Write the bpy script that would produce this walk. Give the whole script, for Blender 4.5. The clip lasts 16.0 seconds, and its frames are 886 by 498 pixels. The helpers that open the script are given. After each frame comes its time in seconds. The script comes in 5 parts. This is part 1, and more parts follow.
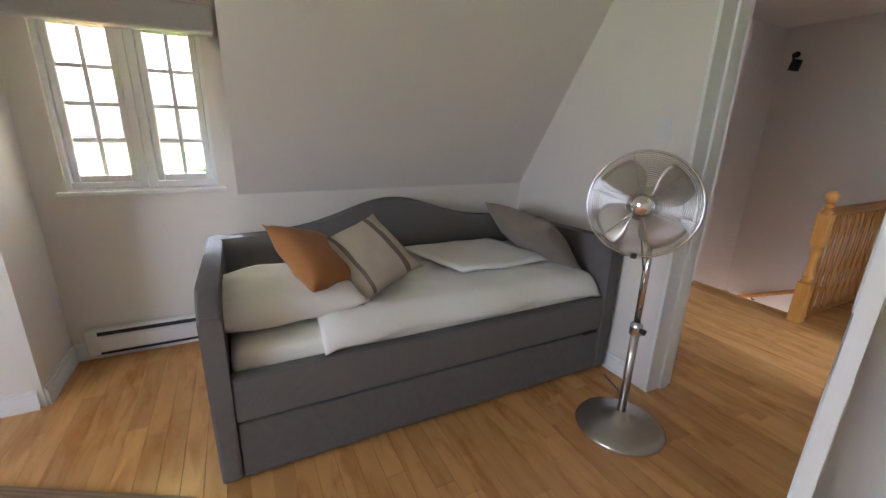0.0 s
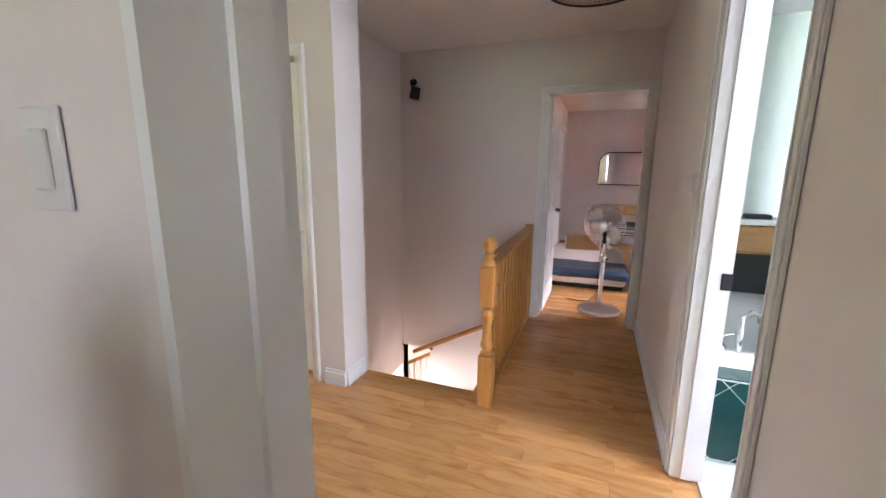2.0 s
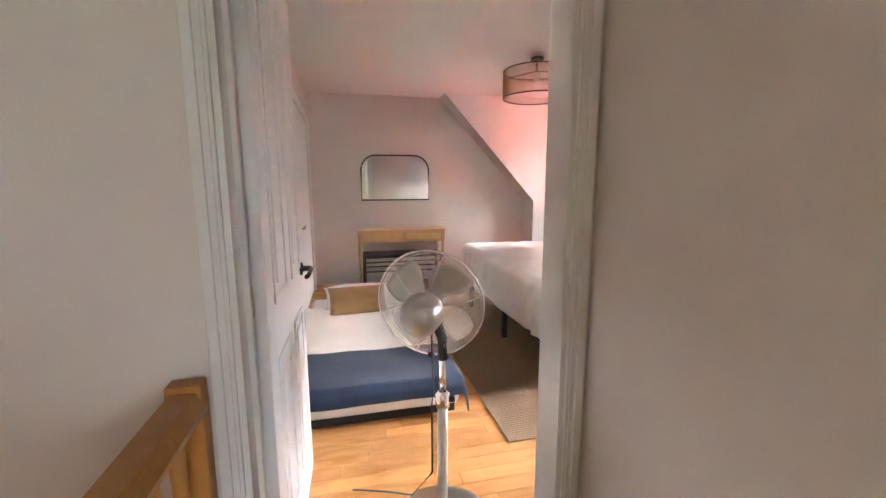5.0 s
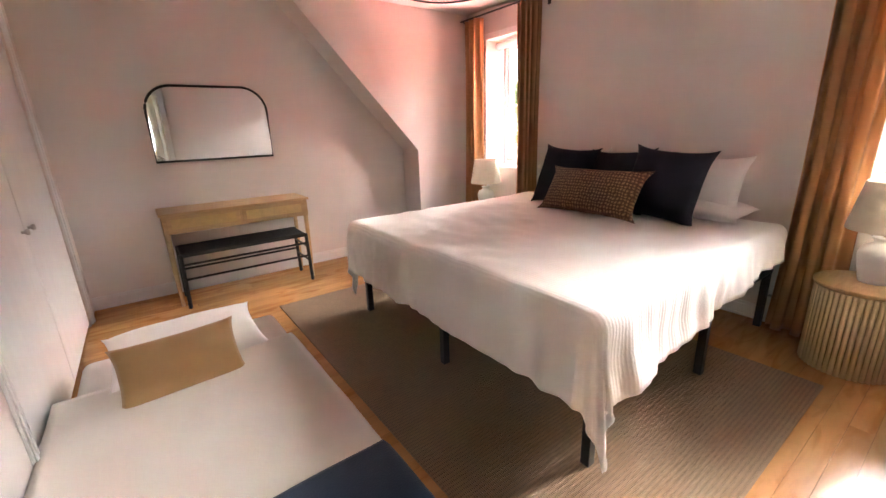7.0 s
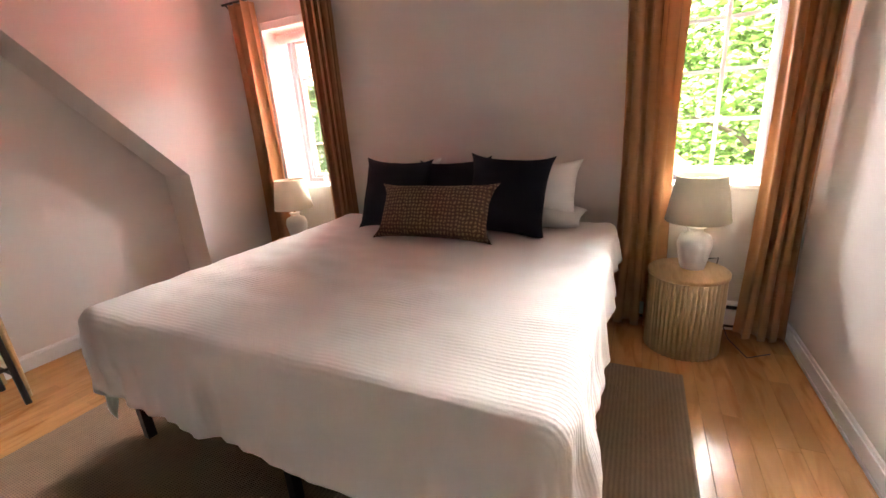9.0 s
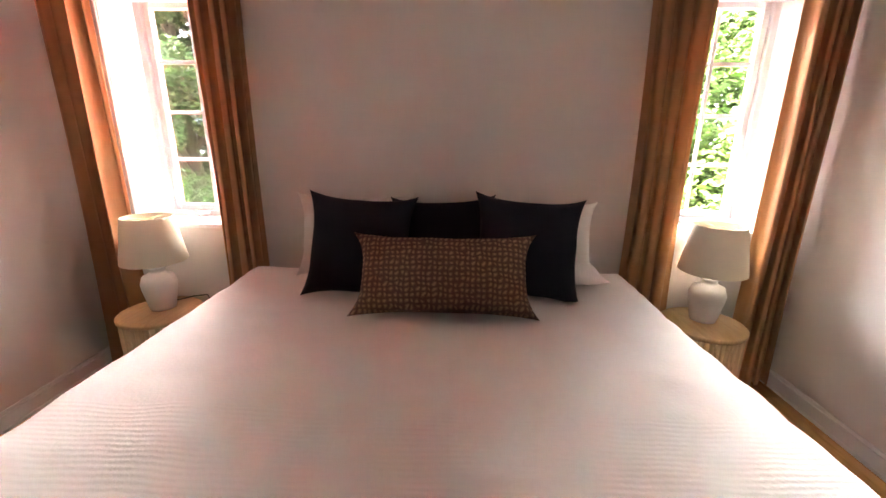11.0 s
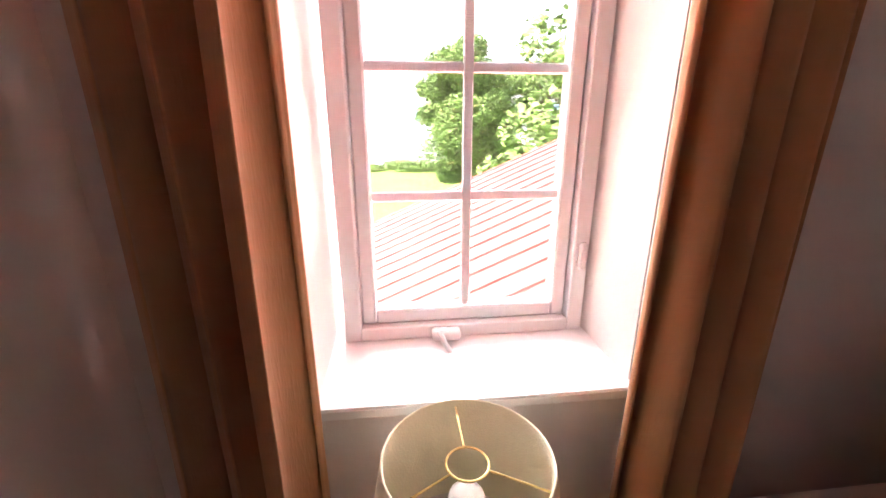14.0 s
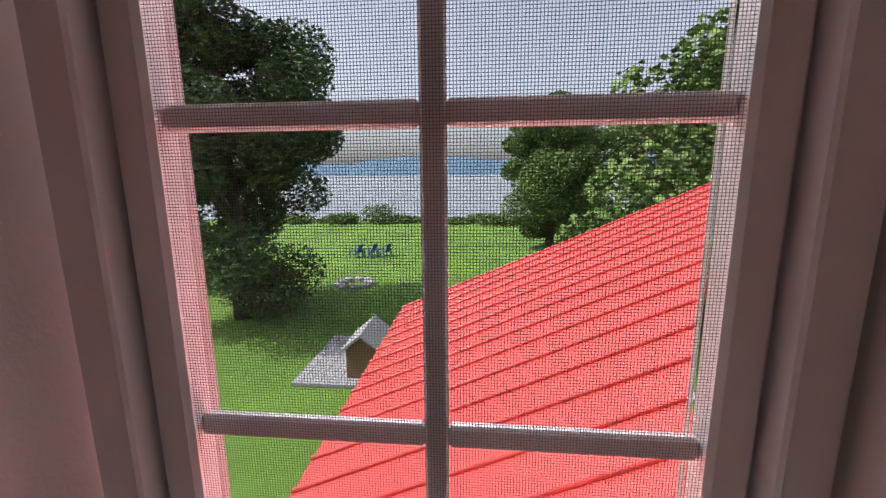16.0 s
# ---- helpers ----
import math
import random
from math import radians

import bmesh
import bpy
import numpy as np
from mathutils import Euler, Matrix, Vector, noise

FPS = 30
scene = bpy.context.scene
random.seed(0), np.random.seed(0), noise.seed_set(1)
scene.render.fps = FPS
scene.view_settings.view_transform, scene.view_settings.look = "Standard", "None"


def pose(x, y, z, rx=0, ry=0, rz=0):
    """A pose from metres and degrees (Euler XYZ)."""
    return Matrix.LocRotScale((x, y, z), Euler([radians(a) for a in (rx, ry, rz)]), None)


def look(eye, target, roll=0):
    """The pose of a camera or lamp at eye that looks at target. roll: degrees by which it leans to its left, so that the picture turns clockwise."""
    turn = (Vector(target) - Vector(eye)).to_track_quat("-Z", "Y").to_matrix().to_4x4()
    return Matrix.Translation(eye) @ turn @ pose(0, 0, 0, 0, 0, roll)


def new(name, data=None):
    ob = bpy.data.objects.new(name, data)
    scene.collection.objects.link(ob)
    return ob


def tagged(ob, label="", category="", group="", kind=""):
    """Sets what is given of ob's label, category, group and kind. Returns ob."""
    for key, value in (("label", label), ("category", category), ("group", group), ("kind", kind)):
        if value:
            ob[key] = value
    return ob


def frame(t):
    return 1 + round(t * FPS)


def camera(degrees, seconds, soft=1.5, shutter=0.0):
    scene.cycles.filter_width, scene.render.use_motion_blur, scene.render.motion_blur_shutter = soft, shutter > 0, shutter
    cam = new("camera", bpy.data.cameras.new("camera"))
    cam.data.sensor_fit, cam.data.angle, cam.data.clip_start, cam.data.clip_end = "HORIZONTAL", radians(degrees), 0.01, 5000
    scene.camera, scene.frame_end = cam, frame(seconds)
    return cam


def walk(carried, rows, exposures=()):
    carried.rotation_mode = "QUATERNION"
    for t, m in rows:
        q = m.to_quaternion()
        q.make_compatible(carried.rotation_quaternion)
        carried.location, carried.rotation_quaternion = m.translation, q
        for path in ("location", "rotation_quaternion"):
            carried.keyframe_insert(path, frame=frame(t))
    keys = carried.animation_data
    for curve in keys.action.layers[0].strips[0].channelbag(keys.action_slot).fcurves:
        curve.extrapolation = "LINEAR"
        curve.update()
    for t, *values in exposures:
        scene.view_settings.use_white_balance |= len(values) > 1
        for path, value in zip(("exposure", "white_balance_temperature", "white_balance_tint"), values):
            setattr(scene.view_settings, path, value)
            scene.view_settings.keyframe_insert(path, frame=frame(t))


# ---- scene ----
cam = camera(95.0, 16.0)
PATH = [
    (0, (0.447, 0.866, 1.389), (-1.258, 1.736, 0.812), 1.6),
    (0.5, (0.239, 1.222, 1.39), (-1.351, 2.312, 0.859), -0.3),
    (1, (-0.053, 1.624, 1.4), (-1.346, 3.065, 0.897), 0.2),
    (1.5, (-0.22, 2.115, 1.391), (-1.2, 3.8, 0.945), 0.6),
    (2, (-0.354, 2.499, 1.393), (-1.044, 4.337, 1.008), 0.5),
    (2.5, (-0.488, 2.937, 1.378), (-0.93, 4.86, 1.052), 0.2),
    (3, (-0.519, 3.409, 1.354), (-0.736, 5.371, 1.034), 0.4),
    (3.5, (-0.525, 3.87, 1.368), (-0.564, 5.846, 1.062), 0.4),
    (4, (-0.535, 4.356, 1.368), (-0.431, 6.326, 1.041), 0.3),
    (4.2, (-0.56, 4.538, 1.311), (-0.385, 6.511, 1.03), 0.3),
    (6.3, (-0.575, 6.552, 1.315), (0.307, 8.29, 0.867), -1.6),
    (6.5, (-0.549, 6.65, 1.315), (0.397, 8.345, 0.834), -1.7),
    (7, (-0.486, 6.855, 1.315), (0.64, 8.409, 0.751), -2.0),
    (7.5, (-0.448, 7.03, 1.32), (0.839, 8.427, 0.694), -2.4),
    (8, (-0.403, 7.176, 1.333), (1.08, 8.366, 0.713), -2.8),
    (8.5, (-0.292, 7.317, 1.339), (1.324, 8.329, 0.736), -3.8),
    (9, (-0.092, 7.436, 1.364), (1.62, 8.285, 0.773), -4.2),
    (9.2, (0.008, 7.504, 1.367), (1.752, 8.292, 0.785), -4.2),
    (11.3, (0.435, 8.68, 1.436), (2.36, 8.668, 0.897), 0.8),
    (11.5, (0.458, 8.824, 1.437), (2.383, 8.783, 0.9), 0.7),
    (12, (0.613, 9.22, 1.428), (2.537, 9.126, 0.893), -0.15),
    (12.5, (0.858, 9.644, 1.394), (2.764, 9.457, 0.816), -0.2),
    (13, (1.166, 9.874, 1.38), (3.074, 9.739, 0.795), -0.4),
    (13.5, (1.619, 10.02, 1.419), (3.518, 9.944, 0.796), -0.5),
    (14, (2.031, 10.194, 1.44), (3.924, 9.979, 0.831), 0.0),
    (14.5, (2.383, 10.097, 1.447), (4.319, 10.095, 0.946), 0.1),
    (15, (2.539, 10.033, 1.47), (4.485, 10.179, 1.034), 0.5),
    (15.5, (2.602, 10.004, 1.487), (4.557, 10.218, 1.124), 0.3),
    (16, (2.649, 9.991, 1.5), (4.607, 10.18, 1.138), -0.5),
]
walk(cam, [(t, look(e, g, r)) for t, e, g, r in PATH],
     [(0, 4.1, 6000, 18), (2, 4.6, 6000, 22), (3.5, 4.8, 6900, 29), (4.2, 5.05, 6200, 21), (6.3, 5.0, 6600, 14), (9.2, 4.5, 6700, 13), (12.5, 4.65, 6800, 17), (13.6, 4.3, 7000, 20), (14.0, 3.4, 6600, 18), (14.5, 2.1, 6200, 12), (15.0, 1.15, 6300, 14), (15.5, 0.6, 6200, 13), (16, 0.3, 6200, 14)])

# ---- light ----
SUN_EL, SUN_AZ = 50, 10          # degrees; azimuth from +y towards -x
world = bpy.data.worlds.new("sky")
scene.world = world
world.use_nodes = True
wn = world.node_tree.nodes
sky = wn.new("ShaderNodeTexSky")
sky.sky_type, sky.sun_disc = "NISHITA", False
sky.sun_elevation, sky.sun_rotation = radians(SUN_EL), radians(-SUN_AZ)
sky.air_density, sky.dust_density = 1.0, 4.0
soft_sky = wn.new("ShaderNodeHueSaturation")
soft_sky.inputs["Saturation"].default_value, soft_sky.inputs["Value"].default_value = 0.45, 1.5
world.node_tree.links.new(sky.outputs[0], soft_sky.inputs["Color"])
world.node_tree.links.new(soft_sky.outputs[0], wn["Background"].inputs[0])
wn["Background"].inputs[1].default_value = 0.15

sun = new("sun", bpy.data.lights.new("sun", "SUN"))
sun.data.energy, sun.data.angle, sun.data.color = 5.0, radians(0.5), (1.0, 0.95, 0.88)
sun.matrix_world = look((-20 * math.sin(radians(SUN_AZ)) , 20 * math.cos(radians(SUN_AZ)), 20 * math.tan(radians(SUN_EL))), (0, 0, 0))


def daylight(name, eye, target, w, h, power, color=(0.86, 0.93, 1.0)):
    lamp = new(name, bpy.data.lights.new(name, "AREA"))
    lamp.data.shape, lamp.data.size, lamp.data.size_y = "RECTANGLE", w, h
    lamp.data.energy, lamp.data.color = power, color
    lamp.matrix_world = look(eye, target)
    return lamp


for ya, yb, power in ((10.4, 9.5, 14), (7.03, 7.03, 11), (6.2, 8.1, 9)):
    daylight("daylight_bedroom", (6.0, ya, 3.4), (-0.6, yb, 0.5), 3.2, 0.8, power, (1.0, 0.98, 0.96)).data.spread = radians(75)
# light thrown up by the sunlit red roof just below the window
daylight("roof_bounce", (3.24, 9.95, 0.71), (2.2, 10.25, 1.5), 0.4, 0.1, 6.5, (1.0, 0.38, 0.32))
daylight("daylight_dormer", (-5.5, 0.4, 3.3), (-1.0, 0.4, 0.5), 1.6, 0.8, 260, (0.8, 0.9, 1.0)).data.spread = radians(80)
daylight("daylight_landing", (-4.55, 3.77, 1.45), (0, 3.77, 1.0), 0.55, 0.65, 0.45, (1.0, 0.94, 0.9))
# added lamp in an unseen opening, brightens the bathroom and the hall walls
daylight("fill_bath", (2.64, 3.8, 1.5), (0, 4.1, 1.2), 0.9, 1.0, 5)
# added fill lamp at the unseen south end; no window is known there
daylight("fill_day_room_back", (0.6, -2.62, 1.5), (0.2, 2, 1.0), 1.2, 1.1, 2.2, (0.84, 0.92, 1.0))
daylight("daylight_stairs", (-3.55, 5.6, -1.3), (-1.5, 5.6, -1.6), 0.8, 1.2, 5.5, (1.0, 0.95, 0.88))


# ---- materials ----
def mat(name, color, rough=0.6, metal=0.0, vary=0.08, scale=6.0, bump=0.0, bscale=60.0, stretch=(1, 1, 1), rnd=0.0, sheen=0.0, coat=0.0, trans=0.0):
    m = bpy.data.materials.new(name)
    m.use_nodes = True
    n, l = m.node_tree.nodes, m.node_tree.links
    b = n["Principled BSDF"]
    b.inputs["Roughness"].default_value, b.inputs["Metallic"].default_value = rough, metal
    b.inputs["Coat Weight"].default_value = coat
    b.inputs["Sheen Weight"].default_value = sheen
    b.inputs["Transmission Weight"].default_value = trans
    geo = n.new("ShaderNodeNewGeometry")
    mp = n.new("ShaderNodeMapping")
    mp.inputs["Scale"].default_value = stretch
    l.new(geo.outputs["Position"], mp.inputs[0])
    big, fine = n.new("ShaderNodeTexNoise"), n.new("ShaderNodeTexNoise")
    big.inputs["Scale"].default_value, fine.inputs["Scale"].default_value = scale, bscale
    big.inputs["Detail"].default_value = 3
    l.new(mp.outputs[0], big.inputs["Vector"])
    l.new(mp.outputs[0], fine.inputs["Vector"])
    mix = n.new("ShaderNodeMath")
    mix.operation = "MULTIPLY_ADD"
    l.new(fine.outputs[0], mix.inputs[0])
    mix.inputs[1].default_value = 0.4
    l.new(big.outputs[0], mix.inputs[2])
    rng = n.new("ShaderNodeMapRange")
    rng.inputs["From Min"].default_value, rng.inputs["From Max"].default_value = 0.35, 1.05
    rng.inputs["To Min"].default_value, rng.inputs["To Max"].default_value = 1 - vary, 1 + vary
    l.new(mix.outputs[0], rng.inputs[0])
    hsv = n.new("ShaderNodeHueSaturation")
    hsv.inputs["Color"].default_value = (*color, 1)
    if rnd:
        info = n.new("ShaderNodeObjectInfo")
        r2 = n.new("ShaderNodeMapRange")
        r2.inputs["To Min"].default_value, r2.inputs["To Max"].default_value = 1 - rnd, 1 + rnd
        add = n.new("ShaderNodeMath")
        add.operation = "ADD"
        l.new(info.outputs["Random"], add.inputs[0])
        l.new(geo.outputs["Random Per Island"], add.inputs[1])
        fr = n.new("ShaderNodeMath")
        fr.operation = "FRACT"
        l.new(add.outputs[0], fr.inputs[0])
        l.new(fr.outputs[0], r2.inputs[0])
        mul = n.new("ShaderNodeMath")
        mul.operation = "MULTIPLY"
        l.new(rng.outputs[0], mul.inputs[0])
        l.new(r2.outputs[0], mul.inputs[1])
        l.new(mul.outputs[0], hsv.inputs["Value"])
    else:
        l.new(rng.outputs[0], hsv.inputs["Value"])
    l.new(hsv.outputs[0], b.inputs["Base Color"])
    if bump:
        bp = n.new("ShaderNodeBump")
        bp.inputs["Strength"].default_value, bp.inputs["Distance"].default_value = bump, 0.004
        l.new(fine.outputs[0], bp.inputs["Height"])
        l.new(bp.outputs[0], b.inputs["Normal"])
    return m


def weave(name, c1, c2, sy, sz, rough=0.95, bump=0.6, axes=(1, 1, 1)):
    """A woven cloth of two yarn colours; sy, sz: threads a metre each way."""
    m = mat(name, c1, rough, 0, 0.12, 25, 0.2, 400)
    n, l = m.node_tree.nodes, m.node_tree.links
    tex = n.new("ShaderNodeTexCoord")
    waves = []
    for axis, s in (("X", sy), ("Y", sz)):
        w = n.new("ShaderNodeTexWave")
        w.bands_direction = axis
        w.inputs["Scale"].default_value = s / 20 * 6.283 / 2
        w.inputs["Distortion"].default_value = 1.2
        w.inputs["Detail Scale"].default_value = 3
        l.new(tex.outputs["Object"], w.inputs["Vector"])
        waves.append(w)
    mul = n.new("ShaderNodeMath")
    mul.operation = "MULTIPLY"
    l.new(waves[0].outputs["Fac"], mul.inputs[0])
    l.new(waves[1].outputs["Fac"], mul.inputs[1])
    mixc = n.new("ShaderNodeMix")
    mixc.data_type = "RGBA"
    l.new(mul.outputs[0], mixc.inputs[0])
    src = n["Principled BSDF"].inputs["Base Color"].links[0].from_socket
    l.new(src, mixc.inputs[6])
    mixc.inputs[7].default_value = (*c2, 1)
    l.new(mixc.outputs[2], n["Principled BSDF"].inputs["Base Color"])
    bp = n.new("ShaderNodeBump")
    bp.inputs["Strength"].default_value, bp.inputs["Distance"].default_value = bump, 0.003
    l.new(mul.outputs[0], bp.inputs["Height"])
    l.new(bp.outputs[0], n["Principled BSDF"].inputs["Normal"])
    return m


def wood(name, c1, c2, axis=(1, 12, 12), rough=0.3, rnd=0.22, bump=0.08, scale=3.0):
    m = mat(name, c1, rough, 0, 0.1, 4, 0, 60, axis, rnd)
    n, l = m.node_tree.nodes, m.node_tree.links
    geo = n.new("ShaderNodeNewGeometry")
    info = n.new("ShaderNodeObjectInfo")
    off = n.new("ShaderNodeVectorMath")
    off.operation = "MULTIPLY_ADD"
    l.new(info.outputs["Random"], off.inputs[0])
    off.inputs[1].default_value = (37, 11, 5)
    l.new(geo.outputs["Position"], off.inputs[2])
    mp = n.new("ShaderNodeMapping")
    mp.inputs["Scale"].default_value = axis
    l.new(off.outputs[0], mp.inputs[0])
    nz = n.new("ShaderNodeTexNoise")
    nz.inputs["Scale"].default_value, nz.inputs["Detail"].default_value, nz.inputs["Distortion"].default_value = scale, 6, 0.8
    l.new(mp.outputs[0], nz.inputs["Vector"])
    rng = n.new("ShaderNodeMapRange")
    rng.inputs["From Min"].default_value, rng.inputs["From Max"].default_value = 0.48, 0.8
    l.new(nz.outputs[0], rng.inputs[0])
    mixc = n.new("ShaderNodeMix")
    mixc.data_type = "RGBA"
    l.new(rng.outputs[0], mixc.inputs[0])
    l.new(n["Principled BSDF"].inputs["Base Color"].links[0].from_socket, mixc.inputs[6])
    mixc.inputs[7].default_value = (*c2, 1)
    l.new(mixc.outputs[2], n["Principled BSDF"].inputs["Base Color"])
    bp = n.new("ShaderNodeBump")
    bp.inputs["Strength"].default_value, bp.inputs["Distance"].default_value = bump, 0.002
    l.new(nz.outputs[0], bp.inputs["Height"])
    l.new(bp.outputs[0], n["Principled BSDF"].inputs["Normal"])
    return m


WALL = mat("wall_paint", (0.74, 0.69, 0.655), 0.75, 0, 0.03, 1.3, 0.12, 180)
CEIL = mat("ceiling_paint", (0.78, 0.76, 0.74), 0.85, 0, 0.03, 1.0, 0.1, 150)
TRIM = mat("trim_paint", (0.8, 0.8, 0.79), 0.4, 0, 0.03, 3, 0.05, 90)
DOOR = mat("door_paint", (0.78, 0.78, 0.78), 0.42, 0, 0.04, 2, 0.08, 70, (8, 8, 1))
VINYL = mat("window_vinyl", (0.8, 0.8, 0.82), 0.35, 0, 0.03, 3)
FLOOR = wood("maple_floor", (0.6, 0.31, 0.115), (0.38, 0.15, 0.04), (1.1, 5, 5), 0.2, 0.14, 0.05)
OAK = wood("honey_oak", (0.52, 0.25, 0.06), (0.4, 0.17, 0.035), (10, 10, 1), 0.35, 0.05)
PALE = wood("pale_wood", (0.55, 0.37, 0.19), (0.42, 0.26, 0.12), (2, 12, 12), 0.5, 0.08)
SLAT = wood("pale_slat_wood", (0.6, 0.45, 0.26), (0.45, 0.31, 0.16), (10, 10, 1), 0.55, 0.14)
STEEL = mat("brushed_steel", (0.55, 0.53, 0.5), 0.3, 1.0, 0.08, 8, 0.05, 300)
CHROME = mat("chrome", (0.75, 0.75, 0.75), 0.08, 1.0, 0.02, 4)
BLACK = mat("black_metal", (0.012, 0.012, 0.013), 0.42, 0.3, 0.1, 8)
RUBBER = mat("black_plastic", (0.015, 0.015, 0.016), 0.55, 0, 0.1, 8)
GREY = weave("grey_upholstery", (0.12, 0.112, 0.108), (0.16, 0.15, 0.145), 500, 500, 0.95, 0.25)
LINEN = mat("white_linen", (0.82, 0.8, 0.77), 0.9, 0, 0.03, 5, 0.25, 90, sheen=0.2)
SHEET = mat("cream_sheet", (0.78, 0.74, 0.68), 0.9, 0, 0.03, 5, 0.2, 120, sheen=0.2)
NAVY = mat("navy_cotton", (0.008, 0.007, 0.02), 0.95, 0, 0.2, 9, 0.3, 200)
BLUE = mat("blue_blanket", (0.022, 0.042, 0.085), 0.95, 0, 0.15, 12, 0.5, 160, sheen=0.15)
TAN = mat("tan_cotton", (0.42, 0.25, 0.11), 0.95, 0, 0.06, 9, 0.3, 200, sheen=0.2)
RUST = mat("caramel_cotton", (0.36, 0.15, 0.045), 0.95, 0, 0.06, 9, 0.3, 200, sheen=0.2)
TAUPE = mat("taupe_linen", (0.2, 0.165, 0.13), 0.95, 0, 0.12, 9, 0.4, 240, sheen=0.2)
BEIGE = mat("beige_linen", (0.5, 0.43, 0.35), 0.95, 0, 0.08, 9, 0.4, 240)
STRIPE = mat("grey_stripe", (0.17, 0.13, 0.11), 0.95, 0, 0.1, 9, 0.4, 240)
TWEED = weave("brown_tweed", (0.1, 0.045, 0.03), (0.4, 0.25, 0.15), 92, 92, 0.98, 0.9)
for node in TWEED.node_tree.nodes:
    if node.bl_idname == "ShaderNodeTexWave":
        node.inputs["Distortion"].default_value, node.inputs["Detail"].default_value, node.inputs["Detail Scale"].default_value = 4.5, 3.0, 2.0
CURTAIN = mat("rust_curtain", (0.49, 0.245, 0.108), 0.85, 0, 0.06, 5, 0.25, 160, (1, 1, 0.2), sheen=0.2, trans=0.0)
JUTE = weave("jute", (0.3, 0.2, 0.12), (0.17, 0.11, 0.065), 260, 110, 1.0, 0.9)
SHADE = mat("lampshade_linen", (0.85, 0.79, 0.62), 0.9, 0, 0.04, 9, 0.3, 300)
CERAMIC = mat("white_ceramic", (0.78, 0.76, 0.73), 0.5, 0, 0.04, 20, 0.25, 50)
RATTAN = mat("rattan", (0.3, 0.16, 0.07), 0.7, 0, 0.15, 20, 0.3, 200)
CANE = weave("cane_panel", (0.62, 0.44, 0.2), (0.42, 0.27, 0.1), 200, 200, 0.6, 0.5)
SEAT = weave("black_cord", (0.012, 0.011, 0.011), (0.03, 0.028, 0.026), 120, 120, 0.7, 0.8)
GREEN = mat("green_tile", (0.008, 0.05, 0.045), 0.25, 0, 0.3, 14, 0.05, 60, rnd=0.2)
GROUT = mat("light_grout", (0.6, 0.62, 0.6), 0.9, 0, 0.06, 9)
TUB = mat("white_acrylic", (0.8, 0.82, 0.81), 0.15, 0, 0.02, 4)
MINT = mat("pale_green_wall", (0.66, 0.72, 0.66), 0.6, 0, 0.03, 2, 0.08, 150)
HEATER = mat("heater_enamel", (0.72, 0.71, 0.69), 0.4, 0, 0.03, 4)
PLATE = mat("switch_plastic", (0.72, 0.71, 0.7), 0.35, 0, 0.02, 4)
PINE = wood("pine_cabinet", (0.5, 0.27, 0.1), (0.4, 0.19, 0.06), (3, 3, 12), 0.45, 0.05)
BRASS = mat("brass", (0.55, 0.4, 0.16), 0.35, 1.0, 0.05, 8)
GRASS = mat("lawn", (0.1, 0.19, 0.022), 1.0, 0, 0.35, 0.35, 0.8, 8)
WATER = mat("river", (0.22, 0.25, 0.27), 0.35, 0, 0.08, 0.02, 0.05, 2)
# the haze of distance is put into the hills' blue base colour
HILL = mat("haze_tinted_hills", (0.10, 0.17, 0.24), 1.0, 0, 0.15, 0.004)
LEAF = mat("leaves", (0.11, 0.18, 0.04), 0.8, 0, 0.3, 2, 0, 20, rnd=0.45)
LEAF_DARK = mat("dark_leaves", (0.07, 0.115, 0.035), 0.8, 0, 0.3, 2, 0, 20, rnd=0.45)
BARK = mat("bark", (0.08, 0.055, 0.04), 0.95, 0, 0.3, 6, 0.6, 30)
ROOF = mat("red_metal_roof", (0.6, 0.08, 0.07), 0.42, 0, 0.07, 1.5, 0.05, 30)
DECK = mat("grey_deck", (0.3, 0.3, 0.31), 0.9, 0, 0.15, 3, 0.3, 30)
SHED = mat("brown_shed_wood", (0.16, 0.09, 0.05), 0.9, 0, 0.2, 4)
CHAIRBLUE = mat("blue_plastic", (0.02, 0.08, 0.3), 0.5, 0, 0.05, 4)
SIDING = mat("outer_siding", (0.6, 0.58, 0.55), 0.7, 0, 0.05, 3)
SCREEN = mat("insect_screen_wire", (0.2, 0.2, 0.21), 0.6, 0.2, 0.05, 9)
# duvet cloth: plain towards the head, fine seersucker ribs over the foot half
RIBBED = mat("ribbed_linen", (0.82, 0.8, 0.77), 0.9, 0, 0.03, 5, 0.25, 90, sheen=0.2)
rn, rl = RIBBED.node_tree.nodes, RIBBED.node_tree.links
rgeo, rsep = rn.new("ShaderNodeNewGeometry"), rn.new("ShaderNodeSeparateXYZ")
rl.new(rgeo.outputs["Position"], rsep.inputs[0])
rib = rn.new("ShaderNodeTexWave")
rib.bands_direction = "X"
rib.inputs["Scale"].default_value, rib.inputs["Distortion"].default_value, rib.inputs["Detail Scale"].default_value = 18.0, 1.5, 1.0
rl.new(rgeo.outputs["Position"], rib.inputs["Vector"])
rmask = rn.new("ShaderNodeMapRange")
rmask.inputs["From Min"].default_value, rmask.inputs["From Max"].default_value = 1.36, 1.34
rl.new(rsep.outputs["X"], rmask.inputs[0])
rmul = rn.new("ShaderNodeMath")
rmul.operation = "MULTIPLY"
rl.new(rib.outputs["Fac"], rmul.inputs[0])
rl.new(rmask.outputs[0], rmul.inputs[1])
rbump = rn.new("ShaderNodeBump")
rbump.inputs["Strength"].default_value, rbump.inputs["Distance"].default_value = 0.25, 0.003
